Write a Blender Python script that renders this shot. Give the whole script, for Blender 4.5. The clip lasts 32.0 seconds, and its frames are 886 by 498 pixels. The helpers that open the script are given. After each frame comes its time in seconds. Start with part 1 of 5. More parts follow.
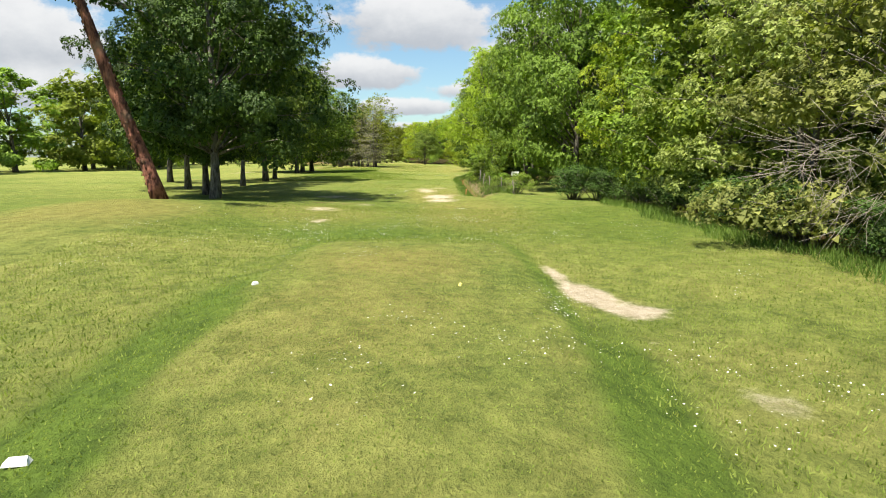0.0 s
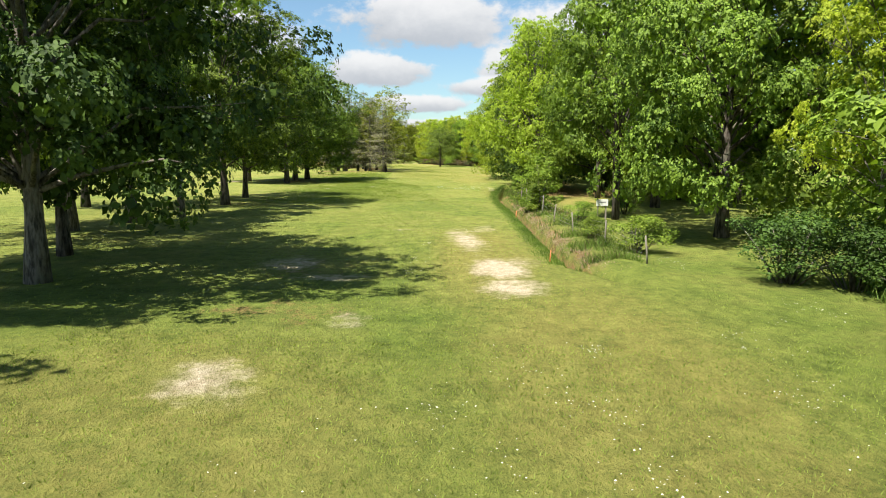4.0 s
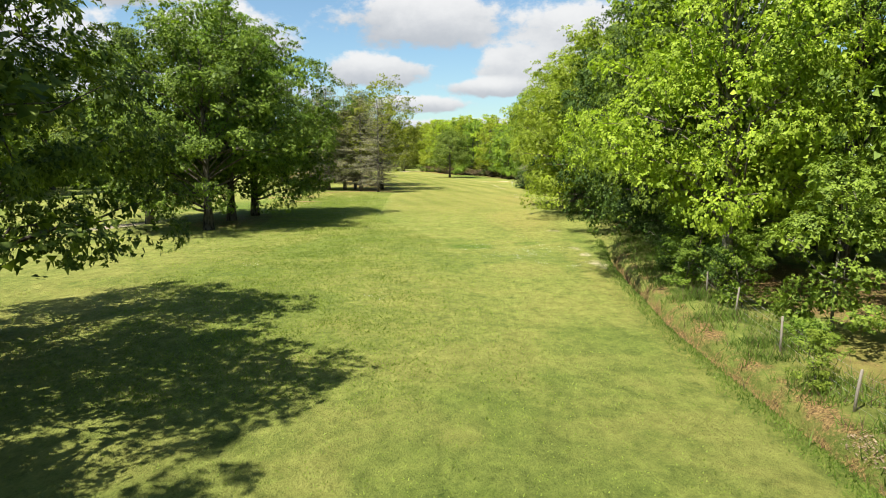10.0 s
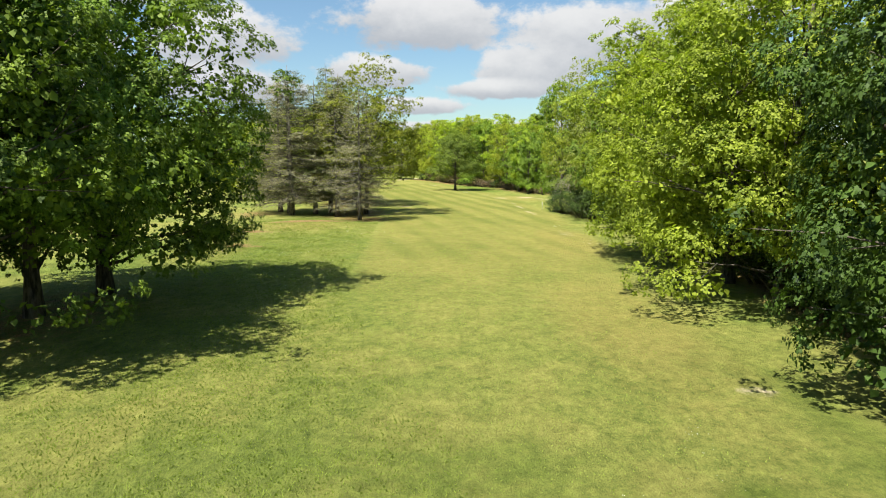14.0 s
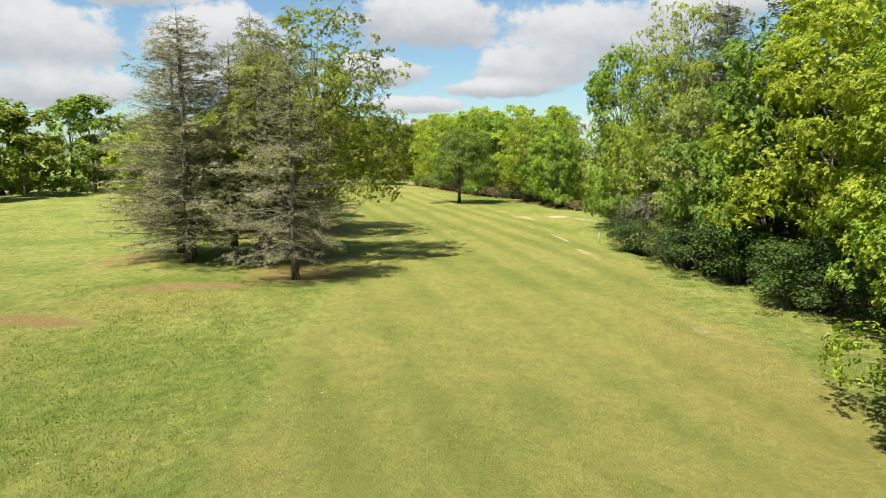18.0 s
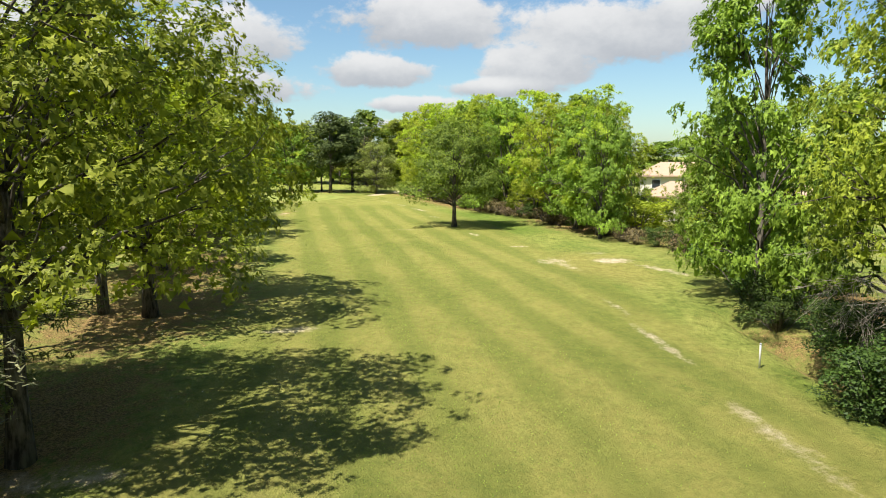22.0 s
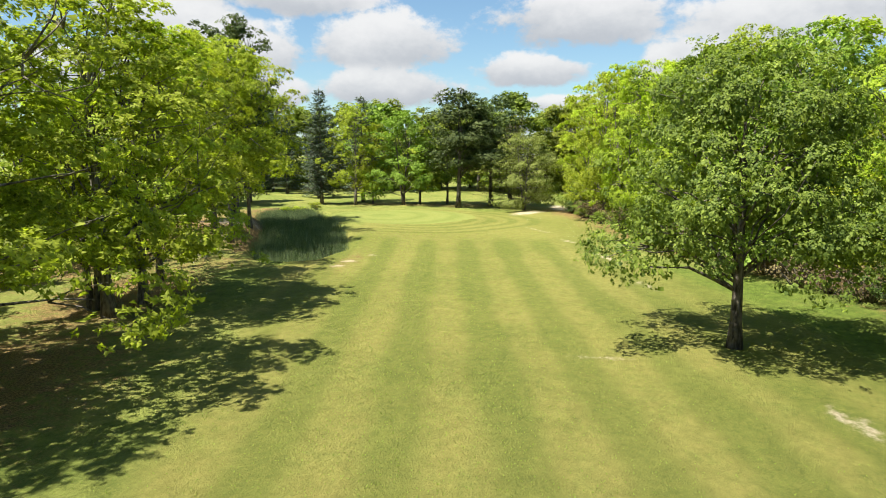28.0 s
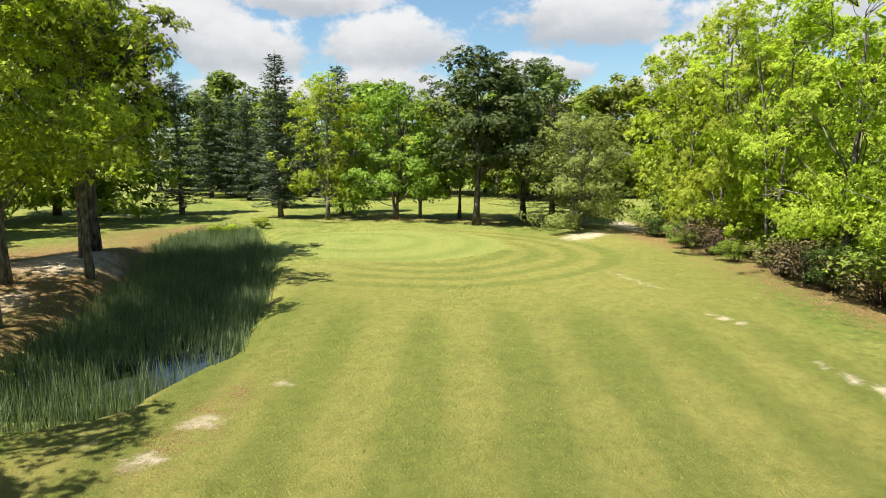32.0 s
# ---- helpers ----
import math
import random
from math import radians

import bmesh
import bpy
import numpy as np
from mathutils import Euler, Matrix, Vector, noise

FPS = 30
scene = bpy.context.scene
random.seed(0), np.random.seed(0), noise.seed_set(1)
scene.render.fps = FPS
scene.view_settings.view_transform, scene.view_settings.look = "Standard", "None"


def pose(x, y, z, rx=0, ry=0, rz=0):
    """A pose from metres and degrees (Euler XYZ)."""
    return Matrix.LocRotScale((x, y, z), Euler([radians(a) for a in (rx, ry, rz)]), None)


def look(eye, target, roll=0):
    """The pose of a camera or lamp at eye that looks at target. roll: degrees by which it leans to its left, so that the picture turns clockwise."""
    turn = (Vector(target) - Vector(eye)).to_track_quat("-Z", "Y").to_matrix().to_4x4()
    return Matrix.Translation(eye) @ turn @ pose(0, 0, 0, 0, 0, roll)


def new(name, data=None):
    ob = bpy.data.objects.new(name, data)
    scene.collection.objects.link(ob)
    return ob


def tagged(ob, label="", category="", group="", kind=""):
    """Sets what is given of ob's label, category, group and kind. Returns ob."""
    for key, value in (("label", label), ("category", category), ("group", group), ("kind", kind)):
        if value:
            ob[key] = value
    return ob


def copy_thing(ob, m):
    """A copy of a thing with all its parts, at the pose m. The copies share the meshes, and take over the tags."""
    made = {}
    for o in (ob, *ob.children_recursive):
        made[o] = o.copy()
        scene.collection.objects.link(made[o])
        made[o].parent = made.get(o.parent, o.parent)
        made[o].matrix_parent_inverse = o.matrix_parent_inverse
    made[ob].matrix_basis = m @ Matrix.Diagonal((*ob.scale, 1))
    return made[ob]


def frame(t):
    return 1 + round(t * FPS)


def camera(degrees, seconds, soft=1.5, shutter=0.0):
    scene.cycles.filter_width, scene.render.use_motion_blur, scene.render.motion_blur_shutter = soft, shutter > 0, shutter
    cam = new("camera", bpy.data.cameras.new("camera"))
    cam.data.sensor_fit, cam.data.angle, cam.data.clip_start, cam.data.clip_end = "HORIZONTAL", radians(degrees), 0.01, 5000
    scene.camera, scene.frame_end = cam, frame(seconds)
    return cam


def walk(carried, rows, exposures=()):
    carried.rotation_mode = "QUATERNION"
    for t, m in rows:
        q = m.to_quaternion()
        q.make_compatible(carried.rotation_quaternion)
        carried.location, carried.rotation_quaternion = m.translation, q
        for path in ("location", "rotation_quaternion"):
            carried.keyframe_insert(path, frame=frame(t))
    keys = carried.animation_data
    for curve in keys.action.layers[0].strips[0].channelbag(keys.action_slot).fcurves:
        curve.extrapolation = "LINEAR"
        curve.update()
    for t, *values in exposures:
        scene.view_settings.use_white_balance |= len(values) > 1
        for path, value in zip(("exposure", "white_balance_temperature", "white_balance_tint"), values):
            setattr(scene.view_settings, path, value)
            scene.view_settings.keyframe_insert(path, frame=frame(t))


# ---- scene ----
cam = camera(68.0, 32.0, 1.0)
# seconds, x, y, z in metres, then yaw, pitch and roll in degrees
ROWS = [
    (0.0, 0.000, -0.000, 2.159, -0.12, -7.99, 0.00),
    (0.5, -0.056, 1.923, 2.219, 0.05, -8.06, -0.02),
    (1.0, -0.141, 3.952, 2.294, 0.23, -8.12, -0.03),
    (1.5, -0.262, 6.087, 2.392, 0.38, -8.18, -0.05),
    (2.0, -0.435, 8.330, 2.508, 0.53, -8.23, -0.07),
    (2.5, -0.659, 10.635, 2.641, 0.64, -8.25, -0.07),
    (3.0, -0.926, 12.976, 2.796, 0.76, -8.25, -0.07),
    (3.5, -1.200, 15.366, 2.965, 0.85, -8.24, -0.06),
    (5.5, -2.191, 25.106, 3.574, 0.85, -8.21, -0.02),
    (6.0, -2.418, 27.567, 3.704, 0.81, -8.20, -0.01),
    (6.5, -2.638, 30.058, 3.816, 0.81, -8.19, 0.02),
    (7.0, -2.857, 32.583, 3.920, 0.82, -8.18, 0.05),
    (7.5, -3.084, 35.147, 4.016, 0.83, -8.17, 0.08),
    (8.0, -3.323, 37.754, 4.118, 0.85, -8.17, 0.10),
    (8.5, -3.571, 40.374, 4.235, 0.86, -8.17, 0.12),
    (9.0, -3.817, 43.024, 4.361, 0.83, -8.18, 0.13),
    (9.5, -4.052, 45.728, 4.499, 0.77, -8.19, 0.13),
    (10.0, -4.268, 48.521, 4.644, 0.73, -8.19, 0.12),
    (10.5, -4.463, 51.403, 4.787, 0.71, -8.19, 0.08),
    (11.0, -4.639, 54.357, 4.919, 0.70, -8.19, 0.04),
    (11.5, -4.803, 57.386, 5.057, 0.70, -8.18, -0.01),
    (12.0, -4.945, 60.444, 5.189, 0.68, -8.15, -0.06),
    (12.5, -5.073, 63.498, 5.308, 0.62, -8.12, -0.10),
    (13.0, -5.192, 66.573, 5.415, 0.58, -8.10, -0.13),
    (13.5, -5.308, 69.693, 5.516, 0.58, -8.07, -0.14),
    (14.0, -5.416, 72.846, 5.610, 0.64, -8.05, -0.14),
    (14.5, -5.504, 76.021, 5.687, 0.66, -8.04, -0.13),
    (16.5, -5.759, 88.772, 5.899, 0.45, -8.07, -0.07),
    (17.0, -5.799, 91.957, 5.941, 0.46, -8.08, -0.06),
    (17.5, -5.815, 95.161, 5.977, 0.52, -8.11, -0.04),
    (18.0, -5.805, 98.383, 6.007, 0.59, -8.12, -0.02),
    (18.5, -5.757, 101.636, 6.039, 0.60, -8.14, 0.01),
    (19.0, -5.668, 104.921, 6.074, 0.59, -8.15, 0.03),
    (19.5, -5.541, 108.231, 6.114, 0.59, -8.15, 0.06),
    (20.0, -5.386, 111.527, 6.157, 0.65, -8.15, 0.07),
    (20.5, -5.208, 114.786, 6.199, 0.68, -8.15, 0.08),
    (21.0, -5.020, 117.984, 6.236, 0.72, -8.15, 0.07),
    (21.5, -4.833, 121.129, 6.267, 0.76, -8.15, 0.04),
    (22.0, -4.662, 124.211, 6.291, 0.91, -8.15, 0.01),
    (22.5, -4.522, 127.225, 6.306, 1.26, -8.15, -0.02),
    (23.0, -4.449, 130.187, 6.313, 1.98, -8.16, -0.06),
    (23.5, -4.479, 133.130, 6.319, 3.23, -8.17, -0.08),
    (24.0, -4.621, 136.070, 6.316, 4.90, -8.18, -0.11),
    (24.5, -4.865, 139.021, 6.296, 6.51, -8.19, -0.12),
    (25.0, -5.209, 142.015, 6.273, 7.92, -8.20, -0.13),
    (25.5, -5.667, 145.044, 6.246, 9.11, -8.20, -0.13),
    (27.5, -8.026, 157.134, 6.110, 13.23, -8.20, -0.08),
    (28.0, -8.684, 160.164, 6.071, 13.96, -8.20, -0.07),
    (28.5, -9.399, 163.192, 6.031, 14.52, -8.20, -0.05),
    (29.0, -10.158, 166.214, 5.994, 14.87, -8.19, -0.04),
    (29.5, -10.945, 169.232, 5.956, 14.96, -8.16, -0.04),
    (30.0, -11.751, 172.230, 5.907, 14.92, -8.13, -0.03),
    (30.5, -12.562, 175.190, 5.833, 14.82, -8.11, -0.04),
    (31.0, -13.369, 178.107, 5.719, 14.75, -8.11, -0.04),
    (31.5, -14.161, 180.989, 5.567, 14.62, -8.13, -0.06),
    (32.0, -14.947, 183.876, 5.401, 14.49, -8.16, -0.08),
]
walk(cam, [(t, pose(x, y, z, 90 + pitch, roll, yaw)) for t, x, y, z, yaw, pitch, roll in ROWS], exposures=[(0.0, 1.32), (3.5, 1.34), (6.5, 1.46), (8.5, 1.40), (11.0, 1.26), (14.0, 1.22), (18.0, 1.20), (24.0, 1.24), (29.0, 1.32), (32.0, 1.30)])

# ---- world and sun ----
SUN_EL, SHADOW_AZ = 62.0, 44.0      # elevation; bearing towards which shadows fall, from +y towards +x
sun_dir = Vector((-math.sin(radians(SHADOW_AZ)) * math.cos(radians(SUN_EL)), -math.cos(radians(SHADOW_AZ)) * math.cos(radians(SUN_EL)), math.sin(radians(SUN_EL))))
sun = new("sun", bpy.data.lights.new("sun", "SUN"))
sun.data.energy, sun.data.angle, sun.data.color = 5.0, radians(0.55), (1.0, 0.94, 0.84)
sun.matrix_world = look(sun_dir * 100, (0, 0, 0))


class Net:
    """Short hand for building node trees."""

    def __init__(self, tree):
        self.t = tree
        tree.nodes.clear()

    def n(self, kind, **props):
        node = self.t.nodes.new("ShaderNode" + kind)
        for key, value in props.items():
            setattr(node, key, value)
        return node

    def put(self, a, b):
        if isinstance(a, bpy.types.NodeSocket):
            self.t.links.new(a, b)
        else:
            b.default_value = a

    def math(self, op, a, b=0.0, c=0.0, clamp=False):
        node = self.n("Math", operation=op, use_clamp=clamp)
        for v, s in zip((a, b, c), node.inputs):
            self.put(v, s)
        return node.outputs[0]

    def mix(self, f, a, b, mode="MIX"):
        node = self.n("Mix", data_type="RGBA", blend_type=mode)
        self.put(f, node.inputs[0])
        for v, i in ((a, 6), (b, 7)):
            self.put((*v, 1.0) if isinstance(v, tuple) and len(v) == 3 else v, node.inputs[i])
        return node.outputs[2]

    def noise(self, vec, scale, detail=3.0, rough=0.55, distort=0.0):
        node = self.n("TexNoise")
        if vec is not None:
            self.put(vec, node.inputs["Vector"])
        for k, v in (("Scale", scale), ("Detail", detail), ("Roughness", rough), ("Distortion", distort)):
            node.inputs[k].default_value = v
        return node.outputs["Fac"]

    def smooth(self, x, lo, hi, a=0.0, b=1.0):
        node = self.n("MapRange", interpolation_type="SMOOTHSTEP")
        for v, s in zip((x, lo, hi, a, b), node.inputs):
            self.put(v, s)
        return node.outputs[0]

    def scaled(self, vec, x, y, z):
        node = self.n("Mapping")
        self.put(vec, node.inputs[0])
        node.inputs["Scale"].default_value = (x, y, z)
        return node.outputs[0]


def make_world():
    world = bpy.data.worlds.new("sky")
    scene.world = world
    world.use_nodes = True
    w = Net(world.node_tree)
    sky = w.n("TexSky", sky_type="NISHITA", sun_disc=False, sun_elevation=radians(SUN_EL), sun_rotation=radians(180 + SHADOW_AZ), air_density=1.0, dust_density=0.6, ozone_density=1.5)
    at = w.n("TexCoord").outputs["Generated"]
    sep = w.n("SeparateXYZ")
    w.put(at, sep.inputs[0])
    x, y, z = sep.outputs
    az = w.math("MULTIPLY", w.math("ARCTAN2", x, y), 57.2958)
    el = w.math("MULTIPLY", w.math("ARCSINE", z), 57.2958)
    big = w.noise(w.scaled(at, 1, 1, 1.6), 9.0, 5.0, 0.6)
    fine = w.noise(w.scaled(at, 1, 1, 1.5), 34.0, 5.0, 0.62)
    rag = w.math("ADD", w.math("MULTIPLY", w.math("SUBTRACT", big, 0.5), 1.3), w.math("MULTIPLY", w.math("SUBTRACT", fine, 0.5), 0.75))
    field, weight, lift = None, None, None
    clouds = [(-2.6, 11.2, 8.4, 2.9), (-6.6, 7.1, 5.4, 1.5), (7.5, 7.4, 5.5, 2.4), (12.5, 10.0, 9.5, 3.0), (20, 11.2, 8, 1.7), (-18.6, 9.2, 7.2, 3.0),
              (-18.5, 5.6, 7.5, 2.0), (-31, 8.4, 6.5, 3.0), (-30, 5.0, 6.5, 1.9), (-36, 10.5, 7, 3.2), (4.5, 5.6, 6, 0.9), (-3, 4.2, 5, 0.9), (0, 2.4, 16, 0.8), (-42, 6, 7, 3), (-26, 12.5, 8, 1.6)]
    for a, e, wide, high in clouds:
        u = w.math("DIVIDE", w.math("SUBTRACT", az, a), wide)
        v = w.math("DIVIDE", w.math("SUBTRACT", el, e), high)
        f = w.math("SUBTRACT", 1.0, w.math("SQRT", w.math("ADD", w.math("MULTIPLY", u, u), w.math("MULTIPLY", v, v))))
        own = w.math("MAXIMUM", w.math("ADD", f, 0.3), 0.0)
        own = w.math("MULTIPLY", own, own)
        field = f if field is None else w.math("MAXIMUM", field, f)
        weight = own if weight is None else w.math("ADD", weight, own)
        part_lift = w.math("MULTIPLY", own, v)
        lift = part_lift if lift is None else w.math("ADD", lift, part_lift)
    rise = w.math("DIVIDE", lift, w.math("ADD", weight, 0.02))
    near = w.smooth(w.math("ADD", field, rag), 0.02, 0.34)
    # the rest of the dome: broken cumulus of the same kind
    outside = w.math("MAXIMUM", w.smooth(el, 13.0, 18.0), w.smooth(w.math("ABSOLUTE", w.math("ADD", az, 5.0)), 42.0, 55.0))
    dome = w.noise(w.scaled(at, 1, 1, 1.3), 3.0, 6.0, 0.6)
    rest = w.math("MULTIPLY", w.smooth(dome, 0.53, 0.66), outside)
    rest = w.math("MULTIPLY", rest, w.smooth(el, 0.0, 6.0))
    cover = w.math("MAXIMUM", near, rest)
    light = w.math("ADD", w.math("MULTIPLY", rise, 0.5), w.math("ADD", 0.62, w.math("MULTIPLY", rag, 0.42)), clamp=True)
    cloud = w.mix(w.smooth(light, 0.25, 0.95), (3.6, 3.8, 4.1), (6.1, 6.1, 6.1))
    blue = w.mix(1.0, sky.outputs[0], (0.86, 1.0, 1.02), "MULTIPLY")
    col = w.mix(w.math("MULTIPLY", cover, 0.96), blue, cloud)
    bg = w.n("Background")
    w.put(col, bg.inputs[0])
    bg.inputs[1].default_value = 0.06
    out = w.n("OutputWorld")
    w.put(bg.outputs[0], out.inputs[0])


make_world()


# ---- materials ----
def material(name):
    m = bpy.data.materials.new(name)
    m.use_nodes = True
    return m, Net(m.node_tree)


def finish(w, colour, rough=0.8, bump=None, strength=0.3, dist=0.02, spec=0.3):
    p = w.n("BsdfPrincipled")
    w.put((*colour, 1.0) if isinstance(colour, tuple) else colour, p.inputs["Base Color"])
    w.put(rough, p.inputs["Roughness"])
    p.inputs["Specular IOR Level"].default_value = spec
    if bump is not None:
        b = w.n("Bump")
        b.inputs["Strength"].default_value, b.inputs["Distance"].default_value = strength, dist
        w.put(bump, b.inputs["Height"])
        w.put(b.outputs[0], p.inputs["Normal"])
    out = w.n("OutputMaterial")
    w.put(p.outputs[0], out.inputs[0])
    return p, out


def leaf_material(name, dark, bright, through_light=0.35, rough=0.5):
    """Leaves: every leaf its own tone, each tree a little off the others, light passing through."""
    m, w = material(name)
    island = w.n("NewGeometry").outputs["Random Per Island"]
    each = w.n("ObjectInfo").outputs["Random"]
    place = w.n("NewGeometry").outputs["Position"]
    patch = w.noise(place, 0.55, 2.0)
    spray = w.noise(place, 2.6, 2.0)
    tone = w.math("ADD", w.math("ADD", 0.12, w.math("MULTIPLY", island, 0.46)), w.math("MULTIPLY", w.math("SUBTRACT", patch, 0.5), 1.1), clamp=False)
    tone = w.math("ADD", tone, w.math("MULTIPLY", w.math("SUBTRACT", spray, 0.5), 0.8))
    tone = w.math("ADD", tone, w.math("MULTIPLY", w.math("SUBTRACT", each, 0.5), 0.35), clamp=True)
    col = w.mix(tone, dark, bright)
    hsv = w.n("HueSaturation")
    w.put(w.math("ADD", 0.485, w.math("MULTIPLY", each, 0.03)), hsv.inputs["Hue"])
    w.put(col, hsv.inputs["Color"])
    p, out = finish(w, hsv.outputs[0], rough + 0.1, spec=0.2)
    tr = w.n("BsdfTranslucent")
    w.put(w.mix(1.0, hsv.outputs[0], (1.12, 1.25, 0.5), "MULTIPLY"), tr.inputs[0])
    mx = w.n("MixShader")
    mx.inputs[0].default_value = through_light
    w.put(p.outputs[0], mx.inputs[1])
    w.put(tr.outputs[0], mx.inputs[2])
    w.put(mx.outputs[0], out.inputs[0])
    return m


def bark_material(name, low, high, scale=7.0):
    m, w = material(name)
    at = w.n("TexCoord").outputs["Object"]
    plates = w.noise(w.scaled(at, 1, 1, 0.28), scale, 5.0, 0.65)
    blot = w.noise(at, 1.3, 3.0)
    col = w.mix(w.smooth(plates, 0.36, 0.64), low, high)
    col = w.mix(w.math("MULTIPLY", w.smooth(blot, 0.5, 0.7), 0.4), col, (0.17, 0.18, 0.12))
    finish(w, col, 0.9, plates, 0.9, 0.05, 0.15)
    return m


LEAF_DARK = leaf_material("oak leaves dark", (0.042, 0.080, 0.012), (0.295, 0.415, 0.052), 0.30)
LEAF_MID = leaf_material("oak leaves", (0.066, 0.112, 0.015), (0.345, 0.455, 0.056), 0.32)
LEAF_LIME = leaf_material("young leaves", (0.165, 0.210, 0.022), (0.580, 0.640, 0.066), 0.50)
LEAF_OLIVE = leaf_material("willow leaves", (0.130, 0.158, 0.040), (0.410, 0.445, 0.120))
LEAF_GREY = leaf_material("sparse conifer needles", (0.105, 0.102, 0.056), (0.400, 0.380, 0.225), 0.3, 0.7)
LEAF_FIR = leaf_material("fir needles", (0.050, 0.076, 0.048), (0.185, 0.235, 0.145), 0.18, 0.6)
LEAF_PINE = leaf_material("pine needles", (0.042, 0.066, 0.020), (0.170, 0.215, 0.064), 0.20, 0.6)
LEAF_FAR = leaf_material("far leaves", (0.110, 0.140, 0.022), (0.340, 0.400, 0.042))
LEAF_REED = leaf_material("reed blades", (0.062, 0.100, 0.044), (0.330, 0.410, 0.200), 0.34, 0.5)
LEAF_WEED = leaf_material("weeds", (0.045, 0.085, 0.012), (0.200, 0.275, 0.044))
LEAF_ROUGH = leaf_material("rough grass blades", (0.110, 0.155, 0.022), (0.300, 0.375, 0.070), 0.4, 0.6)
LEAF_TURF = leaf_material("grass blades", (0.125, 0.160, 0.026), (0.310, 0.350, 0.078), 0.4, 0.6)
LEAF_LONE = leaf_material("pale oak leaves", (0.075, 0.125, 0.022), (0.360, 0.470, 0.074), 0.36)
LEAF_SUMMER = leaf_material("yellow-green oak leaves", (0.098, 0.136, 0.016), (0.450, 0.520, 0.058), 0.40)
# own colour of the tall dark oaks; painted shade on wood-edge oaks and undergrowth
LEAF_DEEP_SHADE = leaf_material("deep green and shaded leaves", (0.017, 0.036, 0.008), (0.105, 0.170, 0.025), 0.18)
LEAF_YOUNG = leaf_material("olive young leaves", (0.120, 0.158, 0.018), (0.460, 0.520, 0.056), 0.42)
LEAF_FALLEN = leaf_material("fallen leaves", (0.170, 0.125, 0.075), (0.480, 0.385, 0.260), 0.12, 0.7)
LEAF_FRESH = leaf_material("fresh oak leaves", (0.125, 0.185, 0.018), (0.500, 0.620, 0.058), 0.42)
LEAF_DRY = leaf_material("dry brown leaves", (0.060, 0.044, 0.024), (0.260, 0.195, 0.100), 0.15, 0.7)
LEAF_SPRUCE = leaf_material("olive conifer needles", (0.085, 0.108, 0.034), (0.330, 0.375, 0.120), 0.28, 0.7)
BARK_OAK = bark_material("oak bark", (0.030, 0.025, 0.020), (0.150, 0.130, 0.105))
BARK_PINE = bark_material("pine bark", (0.050, 0.022, 0.016), (0.260, 0.110, 0.070), 6.0)
BARK_GREY = bark_material("grey bark", (0.060, 0.052, 0.042), (0.230, 0.205, 0.170), 9.0)


